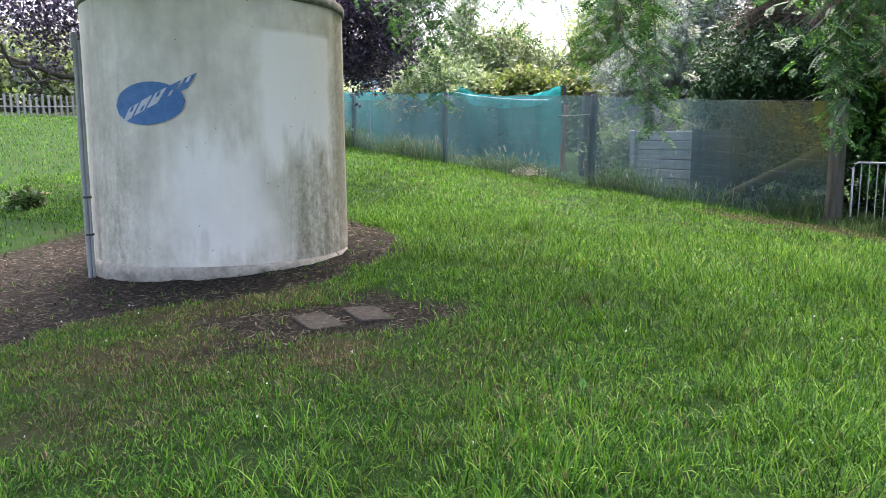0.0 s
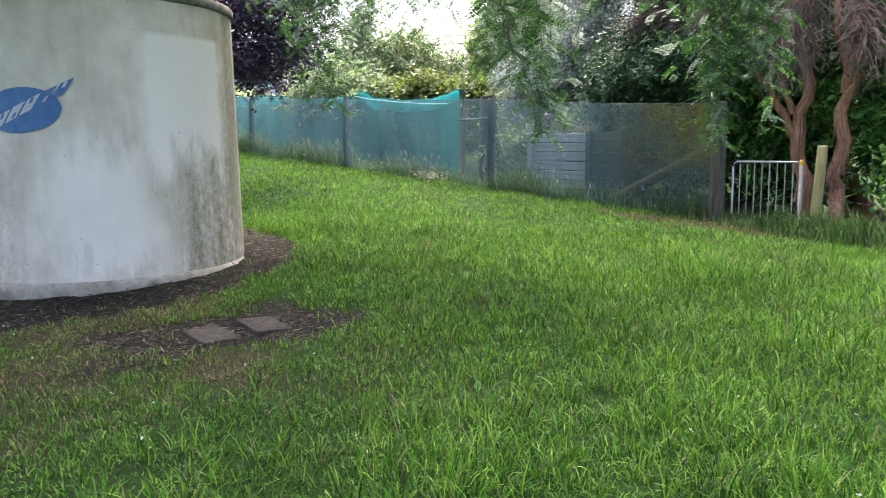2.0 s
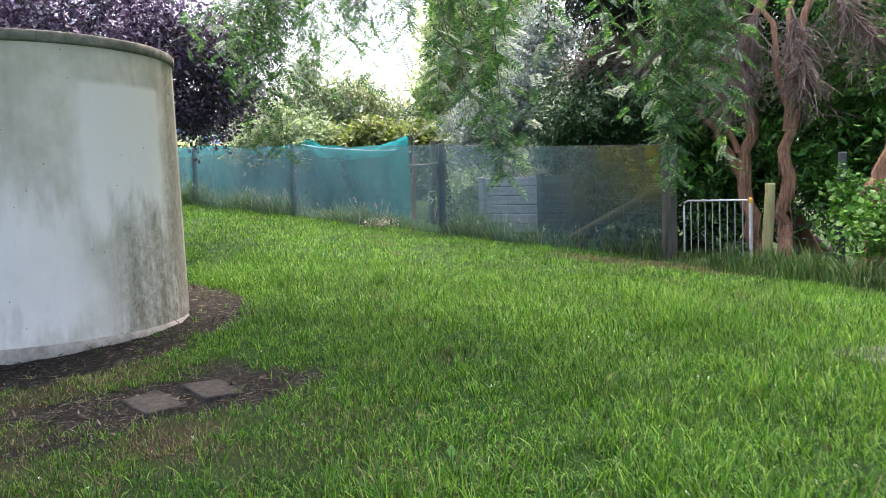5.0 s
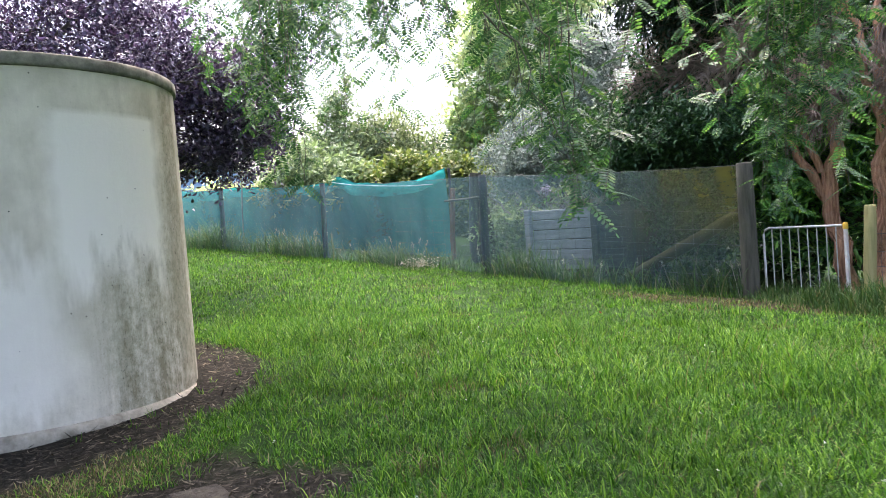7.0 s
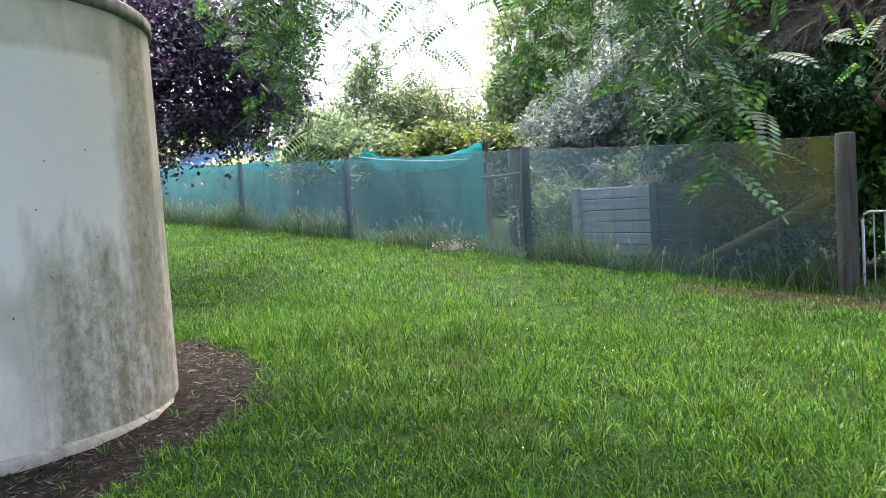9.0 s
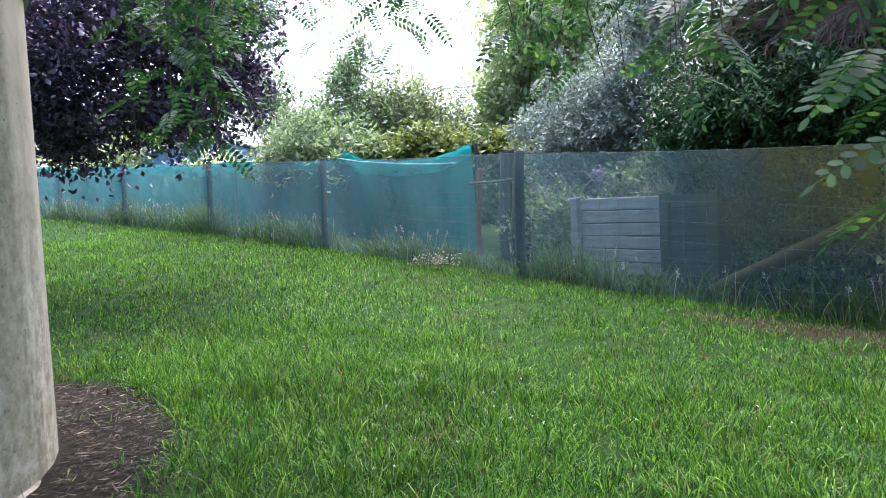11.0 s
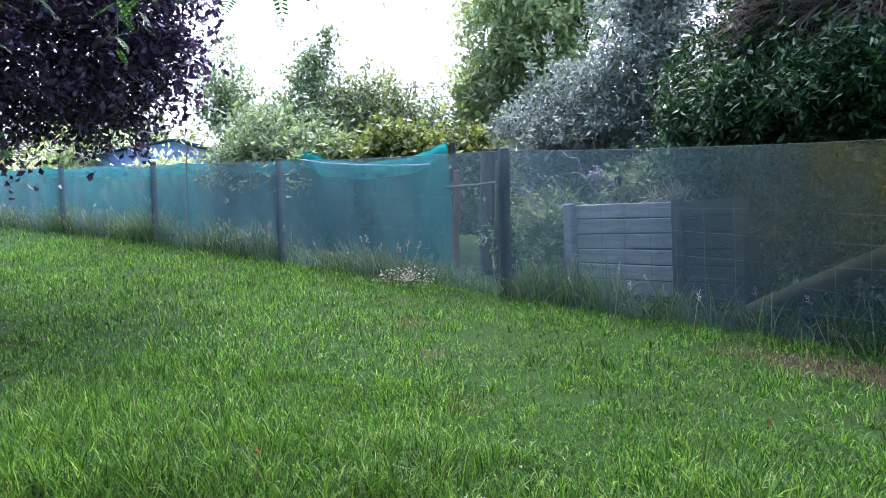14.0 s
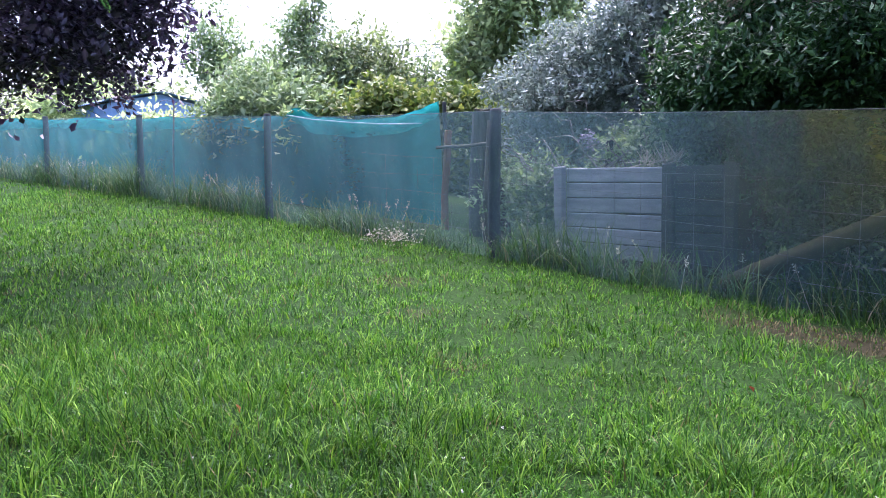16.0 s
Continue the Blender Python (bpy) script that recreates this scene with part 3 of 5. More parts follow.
    col = mix(n, l, math_node(n, l, "MULTIPLY", dots.outputs[0], some.outputs[0]), col, (0.05, 0.045, 0.04))
    l.new(col, b.inputs["Base Color"])
    b.inputs["Roughness"].default_value = 0.85
    add_bump(n, l, b, tex(30, 1, 1, 6, 0.7), 0.25, 0.01)
    return m


def lathe(profile, sides=128, wob=0.0):
    """A surface of revolution from (radius, z) pairs."""
    pr = np.array(profile)
    a = np.linspace(0, 2 * np.pi, sides, endpoint=False)
    rr = pr[:, 0][:, None] + wob * (np.sin(3 * a + 1) + 0.6 * np.sin(7 * a))[None] * (pr[:, 0][:, None] > 0.5)
    v = np.stack([rr * np.cos(a), rr * np.sin(a), np.repeat(pr[:, 1][:, None], sides, 1)], -1).reshape(-1, 3)
    i, j = np.meshgrid(np.arange(len(pr) - 1), np.arange(sides), indexing="ij")
    q = np.stack([i * sides + j, i * sides + (j + 1) % sides, (i + 1) * sides + (j + 1) % sides, (i + 1) * sides + j], -1).reshape(-1, 4)
    return v, q


def build_tank():
    tank = thing("water_tank", "pale concrete water tank with algae streaks and a blue oval emblem", "water tank", "", (TANK[0], TANK[1], TANK_BASE))
    H = TANK_TOP - TANK_BASE
    mat = tank_material()
    body = [(TANK_R, -0.2)] + [(TANK_R - 0.012 * k / 10, 0.1 + (H - 0.2) * k / 10) for k in range(11)]
    v, q = lathe(body, 144, 0.003)
    part("wall", np_mesh("wall", v, q), mat, tank, "", True)
    foot = [(TANK_R - 0.02, 0.125), (TANK_R + 0.012, 0.115), (TANK_R + 0.038, 0.085), (TANK_R + 0.045, 0.03), (TANK_R + 0.03, -0.16)]
    v, q = lathe(foot, 144, 0.005)
    ring_mat = rough_mat("pale_mortar_fillet", (0.24, 0.215, 0.16), (0.44, 0.4, 0.32), (0.1, 0.088, 0.06), 14, (1, 1, 1), 0.9, 0.5, 0.0, 0.8)
    part("foot_ring", np_mesh("foot_ring", v, q), ring_mat, tank, "pale mortar fillet round the foot", True)
    lid = [(TANK_R - 0.025, H - 0.1), (TANK_R + 0.006, H - 0.095), (TANK_R + 0.014, H - 0.075), (TANK_R + 0.014, H - 0.012), (TANK_R + 0.004, H), (0.9, H + 0.05), (0.3, H + 0.08), (0.001, H + 0.085)]
    v, q = lathe(lid, 144, 0.002)
    lid_mat = rough_mat("dark_stained_concrete", (0.15, 0.145, 0.12), (0.36, 0.34, 0.285), (0.07, 0.068, 0.05), 12, (1, 1, 1), 0.9, 0.5, 0.0, 0.8)
    part("lid", np_mesh("lid", v, q), lid_mat, tank, "weathered concrete lid with a thin rim")

    def on_wall(u, w, proud):
        """u metres along the wall from the emblem's middle, w metres up."""
        a = EMBLEM_A + u / TANK_R
        r = TANK_R + proud
        return (r * math.cos(a), r * math.sin(a), EMBLEM_Z + w)

    def sheet(name, outline, mat, proud, label):
        """A thin painted shape, bent to the wall: a strip between two edges."""
        bm = bmesh.new()
        rows = []
        for (u1, w1), (u2, w2) in outline:
            rows.append([bm.verts.new(on_wall(u1 + (u2 - u1) * k / 4, w1 + (w2 - w1) * k / 4, proud)) for k in range(5)])
        for ra, rb in zip(rows, rows[1:]):
            for k in range(4):
                bm.faces.new([ra[k], ra[k + 1], rb[k + 1], rb[k]])
        bmesh.ops.recalc_face_normals(bm, faces=bm.faces)
        part(name, bm, mat, tank, label)

    m, n, l, b = shader("faded_blue_paint")
    wear = noise_tex(n, l, 9, 6, 0.7)
    r = ramp(n, [(0.3, (0.035, 0.11, 0.24)), (0.62, (0.07, 0.17, 0.33)), (0.78, (0.24, 0.33, 0.42))])
    l.new(wear.outputs[0], r.inputs[0])
    l.new(r.outputs[0], b.inputs["Base Color"])
    b.inputs["Roughness"].default_value = 0.7
    blue = m
    white = rough_mat("faded_white_lettering_paint", (0.42, 0.44, 0.45), (0.55, 0.57, 0.58), (0.3, 0.36, 0.42), 12, (1, 1, 1), 0.8, 0.1)
    N = 28
    oval = []
    for k in range(N + 1):
        u = -0.37 + 0.74 * k / N
        h = 0.2 * math.sqrt(max(0.0, 1 - (u / 0.37) ** 2))
        oval.append(((u, -h + 0.05 * u), (u, h + 0.05 * u)))
    sheet("emblem_oval", oval, blue, 0.004, "faded blue painted oval")
    # five slanted plain blocks stand for the maker's mark
    for k in range(5):
        u0 = -0.25 + k * 0.145
        mat2 = white if k < 3 else blue
        slant = 0.05
        lift = u0 * 0.47
        strip = [((u0 + 0.115 * s - slant, lift - 0.07 + 0.052 * s), (u0 + 0.115 * s + slant, lift + 0.075 + 0.052 * s)) for s in (0, 0.33, 0.66, 1)]
        sheet("emblem_block", strip, mat2, 0.008, "faded white slanted block" if k < 3 else "faded blue slanted block")
        core = [((u0 + 0.115 * s - slant * 0.5, lift - 0.05 + 0.052 * s), (u0 + 0.115 * s + slant * 0.1, lift + 0.0 + 0.052 * s)) for s in (0.4, 0.55, 0.7)] if k % 2 else [((u0 + 0.115 * s + slant * 0.1, lift + 0.01 + 0.052 * s), (u0 + 0.115 * s + slant * 0.6, lift + 0.06 + 0.052 * s)) for s in (0.4, 0.55, 0.7)]
        sheet("emblem_gap", core, blue if k < 3 else white, 0.011, "")
    return tank


EMBLEM_A, EMBLEM_Z = -1.165, 1.69
build_tank()


def build_pipe():
    x, y = -7.33, 4.07
    z = gz(x, y)
    pipe = thing("overflow_pipe", "grey plastic downpipe standing beside the water tank", "pipe", "", (x, y, z))
    tube_part("tube", [([(0, 0, -0.1), (0, 0, 1.2), (0.01, 0.01, 2.33)], [0.024, 0.024, 0.024])], M["pipe"], pipe, "", 12)
    tube_part("side_tube", [([(0.038, 0.02, -0.1), (0.038, 0.02, 1.2), (0.042, 0.026, 2.36)], [0.013, 0.013, 0.013])], M["pipe"], pipe, "", 10)
    tube_part("top_fitting", [([(0, 0, 2.28), (0, 0, 2.42)], [0.033, 0.033])], M["pipe"], pipe, "", 12)
    for h in (0.42, 0.8):
        tube_part("strap", [([(0.02, 0.012, h), (0.02, 0.012, h + 0.022)], [0.043, 0.043])], M["strap"], pipe, "black strap", 12)


build_pipe()


# ---- slabs and the log disc in the lawn ----
def paving_slab(x, y, turn, sx, sy, tilt):
    bm = bevelled_box(sx, sy, 0.05, 0.008, 0.004, 3)
    ob = part("paving_slab", bm, M["slab"])
    ob.matrix_world = pose(x, y, gz(x, y) - 0.014, tilt, 1, turn)
    tagged(ob, "worn brown concrete slab lying in bare soil", "paving slab", "slabs by the tank")


paving_slab(-4.0, 3.99, -24, 0.47, 0.27, 2)
paving_slab(-3.79, 4.33, -28, 0.47, 0.28, -2)


def log_disc():
    x, y = 0.58, 6.28
    ob = thing("log_slab", "silvered flat slab of cracked wood lying in the grass", "log", "", (x, y, gz(x, y)))
    for k in range(9):
        w = 0.20 * math.sqrt(max(0.05, 1 - ((k - 4) / 4.6) ** 2))
        bm = bevelled_box(w * 3.6, 0.058, 0.07, 0.012, 0.009, 5)
        s = part("split", bm, M["drift"], ob)
        s.matrix_local = pose(random.uniform(-0.03, 0.03), (k - 4) * 0.056, 0.025 + random.uniform(-0.008, 0.008), random.uniform(-6, 6), 0, random.uniform(-2, 2))
    ob.rotation_euler = (0, 0, radians(12))


log_disc()


# ---- the long fence ----
def fence_posts():
    for k, (x, y, top) in enumerate(FENCE):
        z = gz(x, y)
        big = k == 0
        post = part("fence_post", round_post(0.115 if big else (0.075 if k == 1 else 0.06), top - z, 14, 0.0 if big else 0.03), M["post" if big else "old_post"], None, "", True)
        post.location = (x, y, z)
        tagged(post, "thick grey weathered corner post of the net fence" if big else "dark weathered round timber fence post", "fence post", "posts of the net fence")


fence_posts()


def along_fence(s):
    """Point on the fence line at s metres from the corner post, with the top height."""
    seg = np.hypot(*np.diff(FENCE[:, :2], axis=0).T)
    cum = np.concatenate([[0], np.cumsum(seg)])
    return np.stack([np.interp(s, cum, FENCE[:, k]) for k in range(3)], -1)


FENCE_LEN = float(np.hypot(*np.diff(FENCE[:, :2], axis=0).T).sum())
FENCE_WAY = unit(FENCE[1, :2] - FENCE[0, :2])
BACK = np.array([-FENCE_WAY[1], FENCE_WAY[0]])
BACK = BACK if BACK[1] > 0 else -BACK


def net_sheet(name, s0, s1, back, top_fn, low_fn, mat, label, step=0.09, rows=22, ripple=0.02):
    s = np.arange(s0, s1 + 1e-6, step)
    p = along_fence(s)
    h = np.linspace(0, 1, rows)
    S, Hh = np.meshgrid(s, h, indexing="ij")
    top, low = top_fn(s, p)[:, None], low_fn(s, p)[:, None]
    off = (back(S) if callable(back) else back) + ripple * wobble(S * 2.2, Hh * 2.0, 3.0, 1.0) + 0.4 * ripple * wobble(S, Hh, 8.0, 7.0)
    X = p[:, 0][:, None] + BACK[0] * off
    Y = p[:, 1][:, None] + BACK[1] * off
    Z = low + (top - low) * Hh
    v = np.stack([X, Y, Z], -1).reshape(-1, 3)
    i, j = np.meshgrid(np.arange(len(s) - 1), np.arange(rows - 1), indexing="ij")
    q = np.stack([i * rows + j, (i + 1) * rows + j, (i + 1) * rows + j + 1, i * rows + j + 1], -1).reshape(-1, 4)
    ob = part(name, np_mesh(name, v, q), mat, None, "", True)
    return tagged(ob, label, "shade net") if label else ob


def foot_of(s, p):
    return ground_z(p[:, 0], p[:, 1]) + 0.02


shade_net = thing("shade_net", "fine dark see-through netting stretched along the fence posts", "shade net", "", (FENCE[0, 0], FENCE[0, 1], gz(FENCE[0, 0], FENCE[0, 1])))
BAYS = np.concatenate([[0.1], np.cumsum(np.hypot(*np.diff(FENCE[:, :2], axis=0).T))])
for s_a, s_b in zip(BAYS, BAYS[1:]):
    panel = net_sheet("net_panel", s_a, s_b, lambda S: 0.07 - 0.18 * smooth_step(0.3, 2.2, S), lambda s, p: p[:, 2] - 0.03 - 0.03 * np.abs(np.sin(s * 0.62)), foot_of, M["net_dark"], "", (s_b - s_a) / 50)
    panel.parent = shade_net
    panel.matrix_parent_inverse = Matrix.Translation(shade_net.location).inverted()

# the teal cloth hangs on poles a stride behind the fence and ends at a raised corner
PEAK = 7.42
SHEET_BACK = 1.75


def teal_top(s, p):
    rise = 0.2 * np.clip(1 - (s - PEAK) / 0.85, 0, 1) + 0.16 * np.exp(-((s - 11.0) / 0.35) ** 2)
    return p[:, 2] + 0.06 - 0.06 * np.sin((s - PEAK) * 0.8) ** 2 + rise + 0.02 * wobble(s, s * 0.3, 2.0, 3.0)


teal_net = net_sheet("teal_shade_net", PEAK, FENCE_LEN - 0.3, SHEET_BACK, teal_top, foot_of, M["net_teal"], "sagging teal shade cloth hung on poles", 0.07, 26, 0.05)
fold = net_sheet("fold", PEAK, FENCE_LEN - 0.4, SHEET_BACK - 0.05, lambda s, p: teal_top(s, p) - 0.02, lambda s, p: teal_top(s, p) - 0.2 - 0.12 * np.abs(np.sin((s - PEAK) * 0.42 + 0.6)), M["net_top"], "", 0.06, 8, 0.05)
fold.parent = teal_net
tagged(fold, "doubled teal fold along the top, coloured brighter for sky light shining through")


def teal_poles():
    for s, r, mat, up in ((PEAK, 0.032, "old_post", 0.2), (PEAK + 0.85, 0.03, "old_post", 0.0), (PEAK + 2.4, 0.03, "old_post", 0.0), (PEAK + 4.0, 0.03, "pipe", 0.1), (PEAK + 6.6, 0.035, "old_post", 0.0), (PEAK + 9.4, 0.03, "old_post", 0.02)):
        p = along_fence(np.array([s]))[0]
        x, y = p[0] + BACK[0] * (SHEET_BACK + 0.1), p[1] + BACK[1] * (SHEET_BACK + 0.1)
        z = gz(x, y)
        ob = part("net_pole", round_post(r, p[2] + 0.05 + up - z, 10), M[mat], None, "", True)
        ob.location = (x, y, z)
        tagged(ob, "thin pole holding up the teal cloth", "pole", "poles of the teal cloth")
    a, b = along_fence(np.array([PEAK + 0.3]))[0], along_fence(np.array([PEAK + 3.9]))[0]
    off = np.array([*(BACK * (SHEET_BACK - 0.12)), 0])
    cord = tube_part("cord", [(limb_path(a + off + [0, 0, -0.1], b + off + [0, 0, 0.08], -0.02, 9, RNG, 0.004), [0.012] * 9)], M["teal_cord"], teal_net, "pale cord strung along the cloth", 6)


teal_poles()


def fence_wires():
    ob = thing("wire_netting", "rusty square wire stock netting stapled to the fence posts", "wire fence")
    s = np.linspace(0.1, 7.3, 34)
    p = along_fence(s)
    g = ground_z(p[:, 0], p[:, 1])
    for h in (0.12, 0.3, 0.5, 0.72, 0.95, 1.2):
        path = np.stack([p[:, 0], p[:, 1] - 0.02, g + h + 0.012 * np.sin(s * 2.1 + h * 9)], -1)
        tube_part("wire", [(path, np.full(len(s), 0.0022))], M["wire"], ob, "", 4)
    for k in range(int(7.1 / 0.3)):
        q = along_fence(np.array([0.2 + k * 0.3]))[0]
        z = gz(q[0], q[1])
        tube_part("stay_wire", [([(q[0], q[1] - 0.02, z + 0.1), (q[0] + 0.008 * math.sin(k * 2.3), q[1] - 0.02, z + 0.65), (q[0], q[1] - 0.02, z + 1.2)], [0.0018] * 3)], M["wire"], ob, "", 4)
    top = np.stack([p[:, 0], p[:, 1] + 0.03, p[:, 2] - 0.03 - 0.03 * np.abs(np.sin(s * 0.62))], -1)
    tube_part("top_wire", [(top, np.full(len(s), 0.004))], M["wire"], ob, "", 4)


fence_wires()


def fence_brace():
    a, b = np.array([-3.55, 13.42, gz(-3.55, 13.42) + 0.1]), np.array([-1.74, 12.8, 1.4])
    ob = tube_part("brace_pole", [(limb_path(a, b, 0.0, 7, RNG, 0.01), np.linspace(0.1, 0.085, 7))], M["strut"], None, "", 10)
    tagged(ob, "pale diagonal timber strut leaning against the corner post", "timber strut")


fence_brace()


def raised_bed():
    a, b = np.array([-5.62, 14.67]), np.array([-4.22, 14.08])
    way = unit(b - a)
    turn = math.degrees(math.atan2(way[1], way[0]))
    top = 1.66
    bed = thing("raised_bed", "grey weathered board wall of a raised garden bed behind the netting", "raised bed", "", (a[0], a[1], gz(*a)))
    z0 = gz(*a)
    # the right-hand boards and posts take a darker board colour than the left
    for start, end, mat in ((0.1, 1.46, "board"), (1.62, 2.2, "dark_board")):
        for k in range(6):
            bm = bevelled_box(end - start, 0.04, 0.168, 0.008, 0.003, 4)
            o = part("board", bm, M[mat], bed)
            mid = way * (start + end) / 2
            o.matrix_local = pose(mid[0], mid[1] + random.uniform(-0.008, 0.008), top - z0 - 0.09 - k * 0.182, random.uniform(-1.5, 1.5), random.uniform(-0.5, 0.5), turn)
    soil = part("soil_fill", bevelled_box(2.2, 0.9, 1.1, 0.05, 0.02, 8), M["bed_soil"], bed, "dark soil filling the bed")
    q = way * 1.15 + BACK * 0.5
    soil.matrix_local = pose(q[0], q[1], top - z0 - 0.66, 0, 0, turn)
    for s, mat in ((0.0, "board"), (1.54, "dark_board"), (2.26, "dark_board")):
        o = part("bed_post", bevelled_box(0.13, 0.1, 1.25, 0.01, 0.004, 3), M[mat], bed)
        q = way * s
        o.matrix_local = pose(q[0], q[1] - 0.05, top - z0 - 0.6, 0, 0, turn)


raised_bed()


def garden_posts():
    """Old posts and a rail of the garden behind the net."""
    for x, y, r, h, mat in ((-8.05, 16.35, 0.06, 1.6, "rust_post"), (-7.35, 16.0, 0.12, 1.9, "old_post"), (-5.3, 15.6, 0.05, 1.6, "old_post"), (-6.9, 15.4, 0.09, 1.75, "post")):
        z = gz(x, y)
        ob = part("garden_post", round_post(r, h, 10, 0.08), M[mat], None, "", True)
        ob.location = (x, y, z - 0.02)
        tagged(ob, "old leaning garden post behind the netting", "post", "posts in the garden")
    rail = tube_part("garden_rail", [(limb_path((-8.15, 16.3, 2.05), (-6.7, 15.35, 2.05), 0.0, 5, RNG, 0.01), [0.025] * 5)], M["post"], None, "", 8)
    tagged(rail, "thin grey rail resting across the garden posts", "rail")


garden_posts()


def leaning_planks():
    for x, y, lean, turn in ((-7.3, 15.95, 9, -18), (-6.95, 15.8, -7, -10)):
        z = gz(x, y)
        ob = part("leaning_plank", bevelled_box(0.2, 0.035, 1.95, 0.006, 0.004, 4), M["post"])
        ob.matrix_world = pose(x, y, z + 0.95, 6, lean, turn)
        tagged(ob, "grey weathered plank leaning up in the garden", "plank", "planks behind the netting")


leaning_planks()


def garden_stick():
    x, y = -15.3, 17.75
    z = gz(x, y)
    ob = tube_part("garden_stake", [([(x, y, z - 0.05), (x + 0.04, y, z + 1.0), (x + 0.12, y, z + 1.85)], [0.018, 0.018, 0.016])], M["white_picket"], None, "", 8)
    tagged(ob, "thin pale garden stake seen through the cloth", "stake")


garden_stick()


def bramble():
    """Bare twining stems and a lilac bloom behind the netting."""
    rng = np.random.default_rng(21)
    ob = thing("bramble", "bare twining stems over the garden bed", "bramble", "", (-5.2, 15.0, gz(-5.2, 15.0)))
    o = np.array(ob.location)
    for k in range(14):
        a = np.array([rng.uniform(-6.2, -4.4), rng.uniform(14.7, 15.3), rng.uniform(1.3, 1.8)])
        b = a + [rng.uniform(-1.1, 1.1), rng.uniform(-0.3, 0.3), rng.uniform(0.1, 0.9)]
        tube_part("stem", [(limb_path(a, b, rng.uniform(0.05, 0.3), 9, rng, 0.12) - o, np.linspace(0.010, 0.004, 9))], M["garden_stem"], ob, "", 5)
    c = np.array([(-5.35, 14.95, 2.02)]) + rng.normal(0, 0.05, (16, 3))
    v, f = leaf_cloud(c - o, 6, 0.02, 0.045, 0.7, -0.3, None, rng)
    tagged(part("bloom", np_mesh("bloom", v, f), M["pink"], ob, "small pale lilac flower head"), kind="stuff")
    c = np.array([(-4.35, 14.3, 1.7)]) + rng.normal(0, 1, (26, 3)) * [0.16, 0.08, 0.03]
    v, f = leaf_cloud(c - o, 5, 0.02, 0.2, 0.06, -0.9, None, rng)
    tagged(part("dry_tuft", np_mesh("dry_tuft", v, f), M["seed"], ob, "tuft of pale dry grass on the bed"), kind="stuff")


bramble()


def fallen_leaves():
    for x, y, size, turn, mat, label in ((-1.63, 3.6, 0.06, 30, "vine", "bright green leaf lying on the lawn"), (-5.43, 8.4, 0.04, 80, "red_leaf", "small red-brown dead leaf in the grass"), (-3.1, 9.9, 0.03, 140, "red_leaf", "small red-brown dead leaf in the grass")):
        bm = bmesh.new()
        mid = [bm.verts.new((0, size * k, 0.004 + 0.012 * math.sin(k * 2.6))) for k in (-0.6, -0.2, 0.2, 0.6)]
        for sg in (1, -1):
            edge = [bm.verts.new((sg * size * w, size * k, 0.014)) for k, w in ((-0.3, 0.34), (0.15, 0.36))]
            bm.faces.new([mid[0], edge[0], mid[1]])
            bm.faces.new([mid[1], edge[0], edge[1], mid[2]])
            bm.faces.new([mid[2], edge[1], mid[3]])
        bmesh.ops.recalc_face_normals(bm, faces=bm.faces)
        ob = part("fallen_leaf", bm, M[mat])
        ob.matrix_world = pose(x, y, gz(x, y) + 0.055, 24, 20, turn)
        tagged(ob, label, "leaf")


fallen_leaves()


# ---- the gate and the stretch of wire beside it ----
def build_gate():
    a, b = np.array([-1.50, 13.12]), np.array([-0.47, 12.62])
    za = min(gz(*a), gz(*b)) + 0.02
    way = unit(b - a)
    W = float(np.linalg.norm(b - a))
    gate = thing("metal_gate", "small galvanised tube gate, closed, with a yellow-capped latch post", "gate", "", (a[0], a[1], za))
    gate.rotation_euler = (0, 0, math.atan2(way[1], way[0]))
    H = 1.0
    r = 0.017
    frame_path = [(0, 0, -0.05), (0, 0, H - 0.09), (0.02, 0, H - 0.03), (0.08, 0, H), (W - 0.05, 0, H)]
    tube_part("gate_frame", [(frame_path, [r] * 5)], M["galv"], gate, "", 10)
    tube_part("bottom_rail", [([(0, 0, 0.06), (W, 0, 0.06)], [r, r])], M["galv"], gate, "", 10)
    for k in range(8):
        x = W * (k + 1) / 9
        tube_part("bar", [([(x, 0, 0.06), (x, 0, H)], [0.0085, 0.0085])], M["galv"], gate, "", 8)
    latch = tube_part("latch_post", [([(W, 0, -0.1), (W, 0, H - 0.04)], [0.028, 0.028])], M["white_post"], gate, "white painted tube post with rust", 12)
    cap = tube_part("cap", [([(W, 0, H - 0.05), (W, 0, H + 0.01), (W, 0, H + 0.035), (W, 0, H + 0.04)], [0.034, 0.034, 0.024, 0.004])], M["yellow"], latch, "yellow plastic cap", 12)


build_gate()


